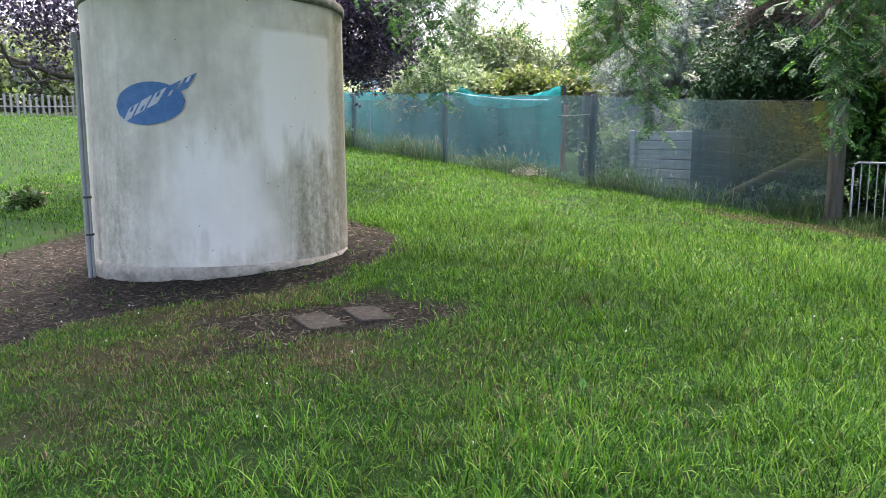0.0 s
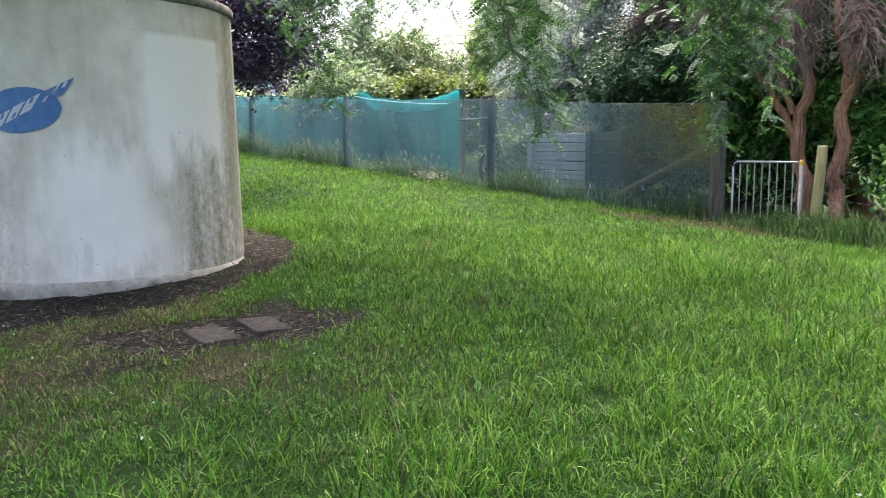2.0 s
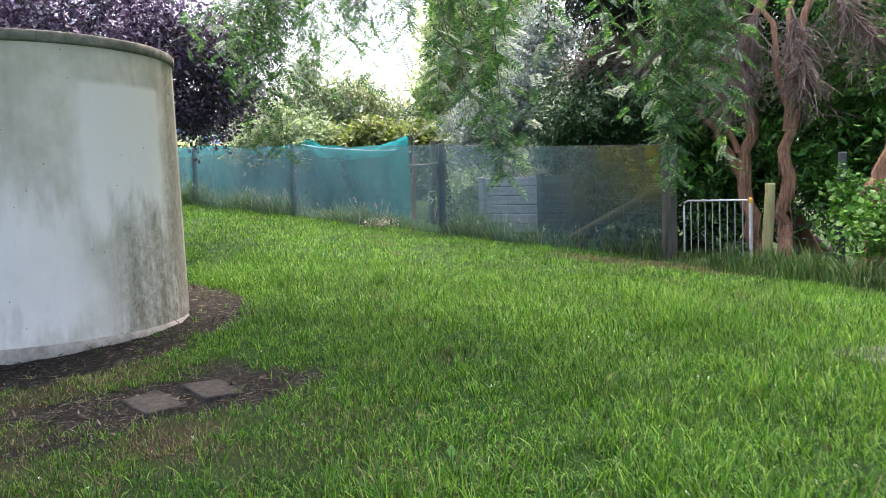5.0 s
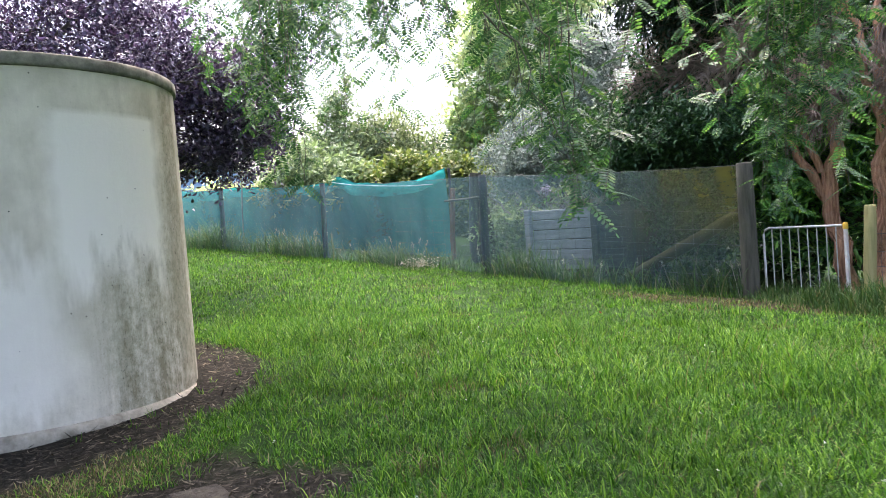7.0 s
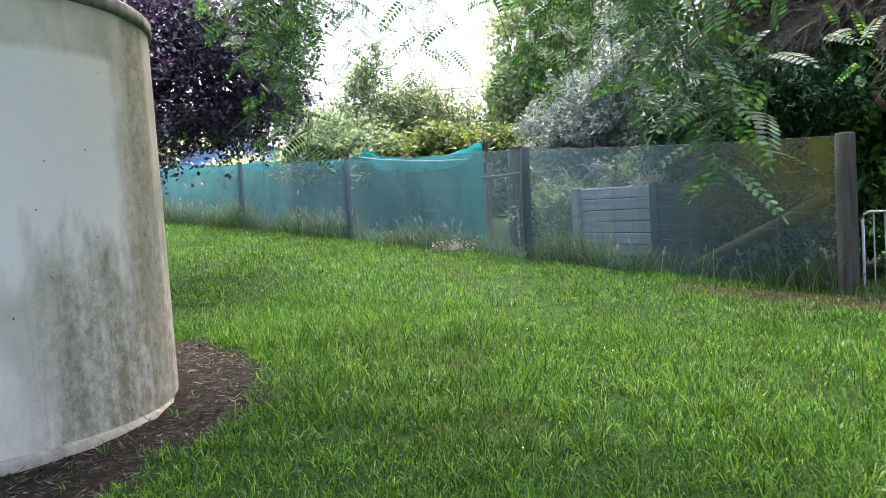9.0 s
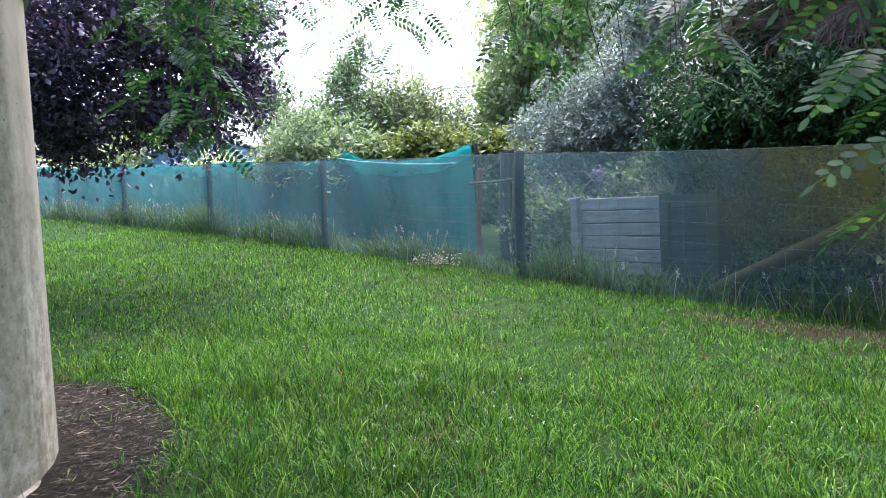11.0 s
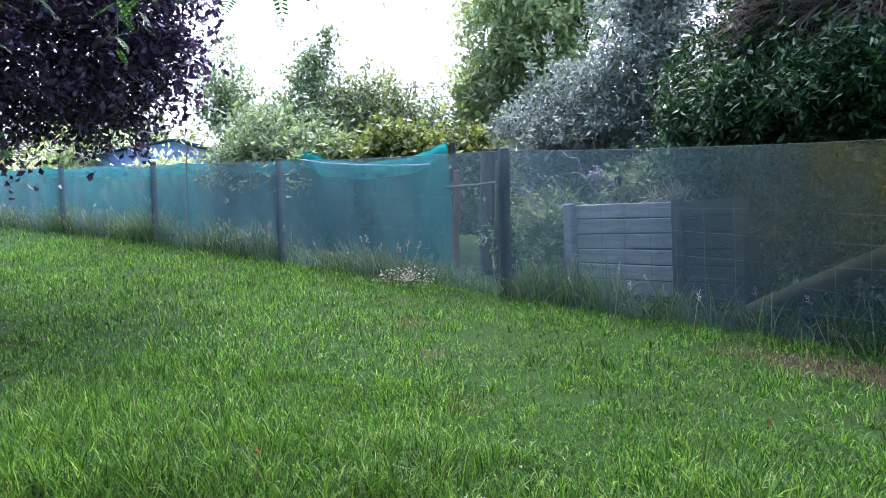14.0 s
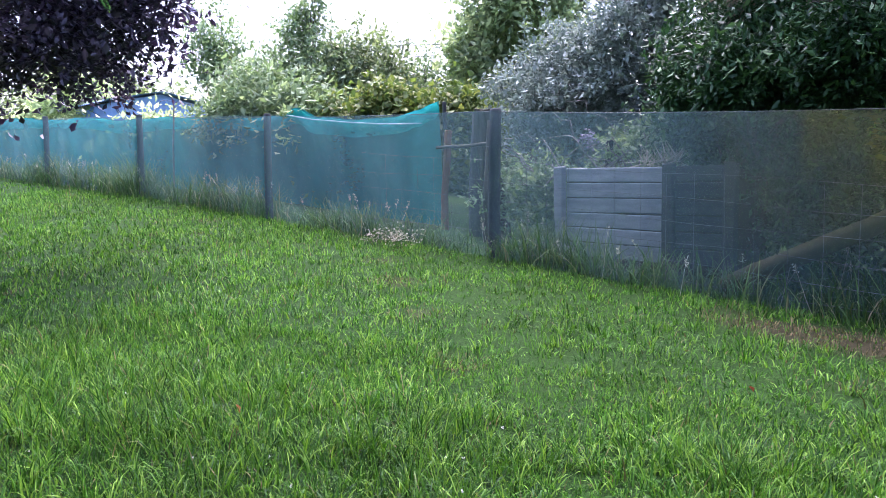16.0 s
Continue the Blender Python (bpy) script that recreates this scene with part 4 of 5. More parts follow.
def gate_surrounds():
    x, y = -0.23, 12.35
    z = gz(x, y)
    post = part("gate_post", round_post(0.075, 1.28, 14, 0.04), M["pine"], None, "", True)
    post.location = (x, y, z)
    tagged(post, "pale greenish treated pine post beside the gate", "fence post")
    x2, y2 = 0.72, 12.2
    p2 = part("fence_post", round_post(0.06, 1.75, 12, 0.02), M["old_post"], None, "", True)
    p2.location = (x2, y2, gz(x2, y2))
    tagged(p2, "dark mossy post overgrown by vine", "fence post")
    ob = thing("wire_fence", "sagging square wire netting beside the gate", "wire fence", "", (x, y, z))
    for h in (0.15, 0.32, 0.5, 0.7, 0.92):
        path = limb_path((0, 0, h), (2.2, -0.55, h + 0.02), -0.03, 12, RNG, 0.006)
        tube_part("wire", [(path, [0.003] * 12)], M["wire"], ob, "", 4)
    for k in range(9):
        u = 0.12 + 0.23 * k
        tube_part("stay_wire", [(limb_path((u, -0.25 * u, 0.05), (u + 0.03, -0.25 * u, 0.95), 0.0, 5, RNG, 0.02), [0.0025] * 5)], M["wire"], ob, "", 4)


gate_surrounds()


def board_bin():
    x, y = 1.75, 9.95
    z = gz(x, y)
    ob = thing("timber_bin", "open-slatted bin of mossy rough timber boards", "timber bin", "", (x, y, z))
    for k in range(3):
        o = part("board", bevelled_box(1.2, 0.05, 0.17, 0.01, 0.006, 4), M["bin_board"], ob)
        o.matrix_local = pose(0.16, 0, 0.12 + k * 0.25, random.uniform(-2, 2), 0, 4)
        o2 = part("side_board", bevelled_box(0.05, 1.1, 0.17, 0.01, 0.006, 4), M["bin_board"], ob)
        o2.matrix_local = pose(-0.36, 0.6, 0.12 + k * 0.25, 0, 0, 4)
    for px, py in ((-0.4, 0.06), (0.7, 0.08), (-0.4, 1.1), (0.7, 1.15)):
        o = part("corner_stake", bevelled_box(0.07, 0.07, 0.9, 0.008, 0.004, 2), M["bin_board"], ob)
        o.matrix_local = pose(px, py, 0.33, 0, 0, 4)


board_bin()


# ---- trees and shrubs ----
def purple_plum():
    foot = (-13.3, 9.0, gz(-13.3, 9.0))
    blobs = [((-11.8, 10.4, 4.8), (2.7, 2.7, 1.9), 900, 28, 0.23), ((-9.9, 11.0, 4.1), (1.3, 1.3, 1.2), 260, 28, 0.2), ((-9.6, 10.9, 3.0), (1.0, 1.0, 0.55), 140, 28, 0.15),
             ((-13.6, 7.6, 4.4), (2.5, 2.5, 1.7), 620, 28, 0.22), ((-11.8, 11.2, 6.8), (2.4, 2.4, 1.7), 260, 24, 0.26), ((-10.6, 9.4, 3.6), (1.4, 1.4, 1.1), 280, 26, 0.2),
             ((-10.7, 10.2, 2.85), (1.0, 0.9, 0.5), 150, 26, 0.17), ((-8.95, 11.1, 3.45), (0.65, 0.65, 0.5), 80, 26, 0.16), ((-8.9, 11.2, 4.3), (0.8, 0.8, 0.6), 90, 26, 0.18)]
    return foliage_thing("purple_plum_tree", "dark purple-leaved plum tree with drooping twigs over the lawn", "tree", foot, (-12.6, 9.4, 4.3), blobs, ("plum", 0.082, 0.56, 0.6), "grey_bark", 0.17, 9)


plum = purple_plum()
for plum_a, plum_b, plum_r in (((-13.2, 9.1, 2.3), (-13.0, 4.9, 2.75), 0.07), ((-13.1, 7.6, 2.45), (-14.2, 5.6, 3.2), 0.045), ((-13.1, 6.6, 2.55), (-12.4, 5.0, 3.3), 0.035), ((-13.2, 9.0, 2.4), (-14.6, 7.0, 2.6), 0.06)):
    tube_part("limb", [(limb_path(plum_a, plum_b, 0.05, 9, RNG, 0.07) - np.array(plum.location), np.linspace(plum_r, plum_r * 0.3, 9))], M["grey_bark"], plum, "", 7)


def garden_shrubs():
    def shrub(name, label, x, y, blobs, leaf, r0=0.05, bark="grey_bark", cat="shrub", limbs=5, rise=0.45):
        c = blobs[0][0]
        foot = (x, y, gz(x, y))
        return foliage_thing(name, label, cat, foot, (c[0], c[1], foot[2] + (c[2] - foot[2]) * rise + 0.3), blobs, leaf, bark, r0, limbs)

    shrub("elder_bush", "soft green elder bush behind the teal cloth", -13.4, 18.6, [((-13.6, 18.6, 3.0), (1.7, 1.3, 1.25), 330, 20, 0.18), ((-12.0, 18.3, 2.7), (1.2, 1.1, 1.0), 190, 20, 0.17)], ("elder", 0.15, 0.42, 0.5))
    shrub("elder_bush", "tall thin-topped green bush behind the teal cloth", -14.2, 20.9, [((-14.4, 20.9, 3.9), (2.0, 1.4, 1.5), 380, 18, 0.2), ((-13.0, 20.9, 3.7), (1.6, 1.2, 1.4), 260, 18, 0.18), ((-14.0, 20.8, 5.3), (0.9, 0.8, 0.75), 80, 16, 0.16), ((-13.4, 20.8, 5.9), (0.3, 0.3, 0.5), 16, 14, 0.1)], ("elder", 0.12, 0.5, 0.3), 0.05, limbs=8)
    shrub("elder_bush", "rounded olive-green bush behind the teal cloth", -12.2, 21.0, [((-12.2, 21.0, 3.9), (1.7, 1.3, 1.4), 390, 18, 0.18)], ("far_leaf", 0.12, 0.5, 0.2))
    shrub("elder_bush", "open twiggy bush with sparse upright shoots", -10.7, 21.2, [((-10.9, 21.2, 3.5), (0.9, 0.9, 1.3), 120, 16, 0.16), ((-10.1, 21.3, 3.2), (0.6, 0.5, 0.9), 50, 14, 0.14), ((-9.5, 21.4, 3.6), (0.25, 0.25, 0.7), 16, 12, 0.09)], ("elder", 0.11, 0.5, 0.2), 0.04, limbs=7)
    shrub("vine_tangle", "yellow-green vine sprawling over the net top", -9.9, 18.2, [((-10.2, 18.2, 2.75), (1.8, 0.8, 0.7), 330, 20, 0.15), ((-8.4, 17.8, 2.6), (0.9, 0.6, 0.6), 110, 18, 0.15)], ("yellow_vine", 0.12, 0.75, 0.5), 0.03)
    shrub("walnut_tree", "tall broad-leaved green tree rising behind the garden", -8.6, 22.2, [((-8.6, 22.2, 6.4), (2.0, 2.1, 3.0), 760, 22, 0.24), ((-9.6, 21.6, 4.2), (0.9, 1.1, 1.5), 220, 22, 0.2), ((-7.2, 22.6, 8.5), (2.5, 2.4, 3.0), 480, 20, 0.28)], ("walnut", 0.165, 0.5, 0.7), 0.16, "grey_bark", "tree", 8)
    shrub("silver_shrub", "dense silver-grey leaved shrub behind the netting", -6.3, 17.4, [((-6.4, 17.4, 2.8), (1.35, 1.3, 1.25), 560, 34, 0.15), ((-5.1, 16.9, 3.3), (1.2, 1.0, 1.5), 440, 34, 0.15), ((-4.9, 17.3, 4.8), (1.1, 1.1, 1.0), 260, 30, 0.16)], ("silver", 0.09, 0.46, -0.1), 0.06)
    shrub("glossy_shrub", "dark glossy evergreen shrub pressing over the netting", -3.5, 15.4, [((-3.3, 15.4, 3.0), (1.35, 1.2, 1.45), 756, 37, 0.17), ((-4.1, 14.7, 2.4), (0.5, 0.5, 0.9), 175, 35, 0.13), ((-2.4, 13.75, 2.75), (1.15, 0.75, 0.5), 351, 35, 0.15), ((-3.6, 14.1, 2.6), (0.6, 0.5, 0.5), 148, 35, 0.14), ((-2.7, 14.5, 1.3), (1.2, 0.6, 1.0), 270, 30, 0.16)], ("glossy", 0.088, 0.38, 0.25), 0.1)
    shrub("rhododendron", "large dark rhododendron behind the gate", 0.3, 15.6, [((-0.9, 15.2, 2.2), (1.5, 1.2, 2.1), 520, 24, 0.17), ((1.0, 14.6, 2.4), (1.6, 1.2, 2.3), 560, 24, 0.17), ((2.6, 13.2, 2.4), (1.5, 1.3, 2.3), 460, 22, 0.17), ((0.9, 15.6, 5.4), (2.4, 1.6, 1.7), 360, 22, 0.22)], ("rhodo", 0.17, 0.33, 0.1), 0.12)
    shrub("dark_hedge", "dense dark evergreen hedge closing the garden", 1.0, 18.0, [((-2.0, 18.4, 2.8), (3.2, 1.4, 3.0), 520, 18, 0.3), ((3.2, 17.2, 3.6), (3.2, 1.6, 3.8), 520, 18, 0.3), ((6.0, 13.5, 3.2), (1.6, 3.4, 3.4), 360, 16, 0.3)], ("glossy", 0.26, 0.5, 0.2), 0.14, limbs=6)
    shrub("garden_weeds", "tall pale weeds in the bed behind the netting", -5.6, 15.6, [((-6.0, 15.7, 1.3), (1.3, 0.5, 0.6), 200, 16, 0.14), ((-4.6, 15.3, 1.9), (0.9, 0.5, 0.35), 90, 16, 0.12)], ("elder", 0.10, 0.4, -0.2), 0.02, cat="weeds")
    shrub("garden_weeds", "green vegetation under the teal cloth", -11.0, 18.2, [((-10.8, 18.0, 1.5), (2.4, 0.4, 0.8), 300, 16, 0.16), ((-15.6, 19.3, 1.7), (2.6, 0.5, 0.8), 260, 16, 0.16), ((-21.5, 20.8, 2.2), (3.2, 0.5, 0.9), 260, 16, 0.18)], ("weed", 0.14, 0.4, -0.2), 0.02, cat="weeds")
    shrub("vine_clump", "bright large-leaved vine over the wire fence", 1.2, 11.5, [((1.3, 11.5, 0.8), (0.75, 0.5, 0.5), 130, 10, 0.14), ((2.1, 10.8, 0.65), (0.8, 0.5, 0.34), 110, 10, 0.14), ((0.8, 12.1, 1.25), (0.2, 0.2, 0.5), 40, 9, 0.09)], ("vine", 0.074, 0.85, 0.6), 0.02, limbs=6)
    shrub("left_hedge", "yellow-green hedge beyond the teal cloth", -18.5, 21.0, [((-19.0, 21.0, 2.6), (2.4, 1.2, 0.95), 300, 18, 0.22), ((-24.5, 22.6, 3.8), (3.0, 1.4, 1.6), 330, 18, 0.26)], ("walnut", 0.18, 0.5, 0.3), 0.05)
    shrub("light_tree", "light green tree showing past the plum", -16.6, 20.8, [((-16.7, 20.8, 4.9), (1.0, 1.0, 1.7), 170, 18, 0.2)], ("elder", 0.13, 0.5, 0.5), 0.08, "bark", "tree", 8)
    shrub("far_hedge", "far green hedge beyond the pale fence", -46, 22, [((-46, 22.5, 5.2), (7, 4, 3.0), 520, 14, 0.6), ((-40, 35, 5.4), (9, 3, 3.2), 420, 14, 0.6), ((-44, 9, 5.0), (5, 7, 3.0), 400, 14, 0.6)], ("far_leaf", 0.4, 0.6, 0.2), 0.2)
    shrub("back_hedge", "dark rough hedge closing the garden behind the nets", -9.0, 25.5, [((-4.5, 25.5, 1.9), (4.2, 1.0, 1.7), 420, 18, 0.3), ((-11.5, 25.5, 2.0), (4.2, 1.0, 1.7), 420, 18, 0.3), ((-19, 26.5, 2.6), (4.6, 1.0, 1.8), 420, 18, 0.3), ((-27, 27.5, 3.0), (4.6, 1.0, 1.8), 380, 18, 0.3)], ("far_leaf", 0.3, 0.5, 0.2), 0.08, limbs=4)
    shrub("conifer_tree", "tall dark evergreen tree overhanging the fence corner", 0.6, 16.6, [((-1.6, 14.9, 6.4), (3.0, 2.2, 1.3), 620, 26, 0.26), ((1.6, 14.6, 7.0), (2.4, 1.9, 1.3), 260, 22, 0.26), ((-2.0, 16.6, 4.8), (2.0, 0.9, 1.3), 420, 26, 0.26), ((1.0, 16.4, 4.4), (2.4, 0.9, 1.8), 420, 26, 0.26), ((-1.7, 15.3, 4.7), (1.8, 0.7, 0.8), 330, 26, 0.24), ((-2.5, 14.4, 5.0), (1.6, 1.2, 0.7), 360, 26, 0.24)], ("conifer", 0.15, 0.22, 0.6), 0.2, "bark", "tree", 8, 0.8)
    shrub("bed_plant", "low dark leafy plant at the lawn's edge", -13.9, 6.6, [((-13.9, 6.6, gz(-13.9, 6.6) + 0.15), (0.4, 0.32, 0.16), 40, 12, 0.08)], ("weed", 0.14, 0.4, -0.3), 0.02)


garden_shrubs()


def red_trunks():
    """Three reddish stringy trunks of an old tree behind the gate, with forks."""
    for foot, top, r, forks in (((-0.42, 14.05), (-0.6, 14.1, 3.0), 0.11, (((-0.62, 14.05, 1.45), (-1.35, 14.1, 2.7), 0.085), ((-0.7, 14.05, 1.9), (-1.15, 14.0, 3.2), 0.06), ((-0.72, 14.1, 2.6), (-0.2, 14.0, 5.2), 0.08))),
                                ((-0.05, 13.6), (0.1, 13.6, 2.7), 0.1, (((0.1, 13.6, 2.55), (0.55, 13.5, 4.9), 0.085), ((0.05, 13.6, 2.2), (-0.25, 13.5, 4.4), 0.07), ((0.1, 13.6, 2.5), (0.05, 13.7, 5.0), 0.07))),
                                ((1.0, 12.4), (1.62, 12.1, 3.4), 0.12, (((1.45, 12.2, 2.6), (1.5, 12.1, 4.8), 0.07), ((1.2, 12.3, 1.4), (0.75, 12.0, 0.95), 0.07), ((1.6, 12.1, 3.3), (2.1, 11.9, 5.2), 0.08)))):
        z = gz(*foot)
        ob = thing("bark_tree", "reddish-brown stringy-barked forked tree trunk", "tree", "trunks behind the gate", (*foot, z))
        o = np.array([*foot, z])
        p = limb_path((*foot, z - 0.1), top, 0.0, 12, RNG, 0.05) - o
        rad = np.linspace(r * 1.25, r * 0.72, 12) * RNG.uniform(0.92, 1.08, 12)
        tube_part("trunk", [(p, rad)], M["bark"], ob, "", 12)
        for a, b, r2 in forks:
            tube_part("limb", [(limb_path(np.array(a), b, 0.05, 8, RNG, 0.07) - o, np.linspace(r2, r2 * 0.5, 8))], M["bark"], ob, "", 9)
        ridges = []
        for k in range(30):
            ang, i0, i1 = RNG.uniform(0, 6.28), RNG.integers(0, 5), RNG.integers(7, 13)
            line = [p[i] + np.array([math.cos(ang + 0.09 * (i - i0)), math.sin(ang + 0.09 * (i - i0)), 0]) * rad[i] * RNG.uniform(0.9, 1.0) for i in range(i0, i1)]
            ridges.append((line, RNG.uniform(0.012, 0.026) * np.linspace(1.0, 0.5, len(line)) * RNG.uniform(0.6, 1.3, len(line))))
        tube_part("stringy_bark", ridges, M["bark"], ob, "twisted ridges of stringy bark", 5)["kind"] = "stuff"
        strips = []
        for k in range(40):
            i = RNG.integers(1, 10)
            ang = RNG.uniform(0, 6.28)
            c = p[i] + np.array([math.cos(ang), math.sin(ang), 0]) * rad[i] * 1.02
            strips.append(([c, c + [RNG.normal(0, 0.02), RNG.normal(0, 0.02), -0.15], c + [RNG.normal(0, 0.04), RNG.normal(0, 0.04), -RNG.uniform(0.25, 0.5)]], [0.008, 0.006, 0.002]))
        tube_part("peeling_bark", strips, M["bark"], ob, "hanging strips of peeling bark", 4)["kind"] = "stuff"


red_trunks()


def dead_twigs():
    """Fans of fine dry twigs hanging above the corner of the fence."""
    ob = thing("dead_branches", "brown dry conifer branches with fine hanging twigs", "dead branches", "", (-0.7, 14.3, gz(-0.7, 14.3)))
    o = np.array(ob.location)
    fans = (((-0.5, 14.3, 4.4), (-3.2, 14.75, 3.85), 50), ((-0.5, 14.3, 4.8), (-2.9, 14.6, 4.5), 44), ((-0.5, 14.2, 4.5), (-2.2, 14.2, 3.7), 40), ((-0.2, 13.8, 4.4), (-0.9, 13.2, 3.3), 36),
            ((0.1, 13.7, 4.3), (0.3, 13.1, 3.0), 36), ((-0.4, 14.2, 5.0), (-1.4, 13.7, 4.3), 36), ((0.5, 13.5, 4.6), (1.2, 13.0, 3.5), 30), ((-0.4, 14.0, 4.0), (-0.7, 13.4, 2.9), 30))
    for a, b, n in fans:
        main = limb_path(a, b, -0.03, 9, RNG, 0.04)
        tw = [(main - o, np.linspace(0.028, 0.006, 9))]
        way = unit(np.array(b) - np.array(a))
        for k in range(n * 4):
            i = RNG.integers(2, 9)
            L = RNG.uniform(0.35, 0.9)
            d = unit(way + RNG.normal(0, 0.55, 3) + [0, 0, -0.35])
            e = main[i] + d * L
            mid = (main[i] + e) / 2 + RNG.normal(0, 0.05, 3)
            tw.append((np.array([main[i], mid, e]) - o, [0.010, 0.0075, 0.004]))
            for _ in range(3):
                s = main[i] + (e - main[i]) * RNG.uniform(0.3, 0.95)
                tw.append((np.array([s, s + unit(d + RNG.normal(0, 0.5, 3)) * L * 0.45]) - o, [0.006, 0.003]))
        tube_part("twig_fan", tw, M["dead_twig"], ob, "", 3)


dead_twigs()


def robinia():
    """A robinia whose hanging sprays of pinnate leaves reach over the lawn."""
    fx, fy = 3.1, 4.3
    foot = np.array([fx, fy, gz(fx, fy)])
    tree = thing("robinia_tree", "robinia with long hanging sprays of feathery pinnate leaves", "tree", "", tuple(foot))
    crown_top = np.array([2.2, 5.0, 4.6])
    trunk = limb_path(foot - [0, 0, 0.1], crown_top, 0.0, 9, RNG, 0.04)
    tube_part("trunk", [(trunk - foot, np.linspace(0.2, 0.13, 9))], M["grey_bark"], tree, "", 12)
    ends = ((-1.2, 5.8, 4.1), (-4.6, 6.7, 4.2), (-0.9, 8.2, 4.2), (-2.6, 9.6, 4.9), (-4.6, 8.3, 4.6), (-6.4, 8.6, 4.9), (-3.0, 4.6, 4.3), (0.8, 9.2, 4.6), (-6.6, 10.4, 5.2))
    limbs = [limb_path(trunk[-1 - (k % 3)], e, 0.10, 12, RNG, 0.04) for k, e in enumerate(ends)]
    for p in limbs:
        tube_part("limb", [(p - foot, np.linspace(0.075, 0.006, 12))], M["grey_bark"], tree, "", 7)
    sprays = []
    # the low hanging sprays: tip, height of its start, spread, count
    for tip, start, spread, count in (((-1.98, 5.6, 1.56), 2.9, 0.08, 8), ((-2.4, 6.35, 2.0), 3.6, 0.1, 5), ((-3.0, 7.4, 2.55), 4.1, 0.4, 7), ((-0.9, 7.9, 1.55), 3.9, 0.2, 8), ((-0.95, 7.9, 2.0), 4.0, 0.3, 20), ((-1.02, 7.75, 1.42), 3.2, 0.07, 4),
                                      ((-0.95, 8.2, 2.3), 4.0, 0.3, 9), ((-4.6, 6.3, 1.88), 4.0, 0.1, 6), ((-5.0, 6.9, 2.4), 4.2, 0.4, 9), ((-4.4, 7.7, 2.42), 4.3, 0.14, 3),
                                      ((-5.6, 8.0, 2.75), 4.6, 0.6, 22), ((-6.6, 9.0, 3.0), 4.8, 0.7, 16), ((-3.6, 10.2, 3.1), 4.8, 0.3, 4), ((-3.6, 8.4, 3.1), 4.6, 0.7, 7), ((-2.75, 6.3, 2.2), 3.7, 0.1, 3), ((-2.62, 7.2, 2.0), 3.7, 0.12, 4), ((-3.05, 7.1, 2.1), 3.8, 0.15, 6),
                                      ((-7.2, 10.4, 3.2), 5.2, 0.7, 12), ((-3.2, 5.6, 2.75), 4.2, 0.7, 10), ((-0.6, 5.2, 2.7), 4.0, 0.3, 4), ((-0.4, 6.4, 2.7), 4.0, 0.5, 8),
                                      ((-4.6, 7.1, 2.95), 4.6, 0.35, 13), ((-3.95, 6.8, 2.78), 4.3, 0.2, 8), ((-5.1, 7.55, 3.2), 4.9, 0.4, 14), ((-5.6, 7.6, 2.7), 4.6, 0.3, 11), ((-3.6, 6.95, 3.1), 4.3, 0.2, 6)):
        for k in range(count):
            t = np.array(tip) + [RNG.normal(0, spread), RNG.normal(0, spread), abs(RNG.normal(0, spread * 0.9)) if k else 0]
            sprays.append((t, np.array([t[0] + RNG.normal(0, 0.25), t[1] + RNG.normal(0, 0.25), max(start, t[2] + 0.5) + RNG.normal(0, 0.15)])))
    base, way, side, length, twigs, stalks = [], [], [], [], [], []
    path = np.array([(-2.25, 4.28, 1.6), (-2.39, 4.55, 1.6), (-2.52, 4.83, 1.6), (-2.6, 5.17, 1.6), (-2.75, 5.36, 1.6), (-2.87, 5.55, 1.6), (-1.9, 3.5, 1.55)])
    for tip, start in sprays:
        p = limb_path(start, tip, 0.10, 9, RNG, 0.05)
        twigs.append((p - foot, np.linspace(0.006, 0.0018, 9)))
        L = np.linalg.norm(tip - start)
        n = max(6, int(L / 0.085))
        for k in range(n):
            s = (k + 0.5) / n
            q = p[int(s * 8)] + (p[min(8, int(s * 8) + 1)] - p[int(s * 8)]) * (s * 8 % 1)
            az = k * 2.4 + RNG.uniform(-0.5, 0.5)
            d = unit(np.array([math.cos(az), math.sin(az), RNG.uniform(-0.75, 0.0)]))
            if np.min(np.linalg.norm(path - (q + d * 0.1), axis=1)) < 0.42:
                continue
            if np.hypot(q[0] - TANK[0], q[1] - TANK[1]) < 1.85:
                continue
            R = RNG.uniform(0.15, 0.24)
            pairs = 8
            u = unit(np.cross(d, RNG.normal(0, 0.35, 3) + [0, 0, 1]))
            curl = np.array([0, 0, -0.5])
            end = None
            for m in range(pairs + 1):
                f = 0.14 + 0.86 * m / pairs
                c = q + d * R * f + curl * R * f * f * 0.5
                end = c
                tang = unit(d + curl * f)
                for sg in ((1, -1) if m < pairs else (0,)):
                    base.append(c)
                    w = unit(u * sg + tang * (0.28 if sg else 1.0) + [0, 0, -0.12])
                    way.append(w)
                    side.append(tang if sg else u)
                    length.append(R * 0.175 * (0.8 + 0.5 * math.sin(math.pi * (0.15 + 0.75 * f))))
            stalks.append((np.array([q, (q + end) / 2 + [0, 0, 0.012], end]) - foot, [0.0016, 0.0012, 0.0008]))
    base, way, side, length = np.array(base), np.array(way), np.array(side), np.array(length)
    side = unit(side - way * (side * way).sum(-1, keepdims=True))
    up = np.cross(way, side)
    W = length * 0.4
    rows = []
    for f, w in ((0.0, 0.0), (0.36, 1.0), (0.82, 0.85)):
        mid = base + way * (length * f)[:, None]
        rows += [mid + side * (W * w * 0.5)[:, None], mid - side * (W * w * 0.5)[:, None]] if w else [mid]
    rows.append(base + way * length[:, None])
    v = np.stack(rows, 1).reshape(-1, 3)
    k = np.arange(len(base))[:, None] * 6
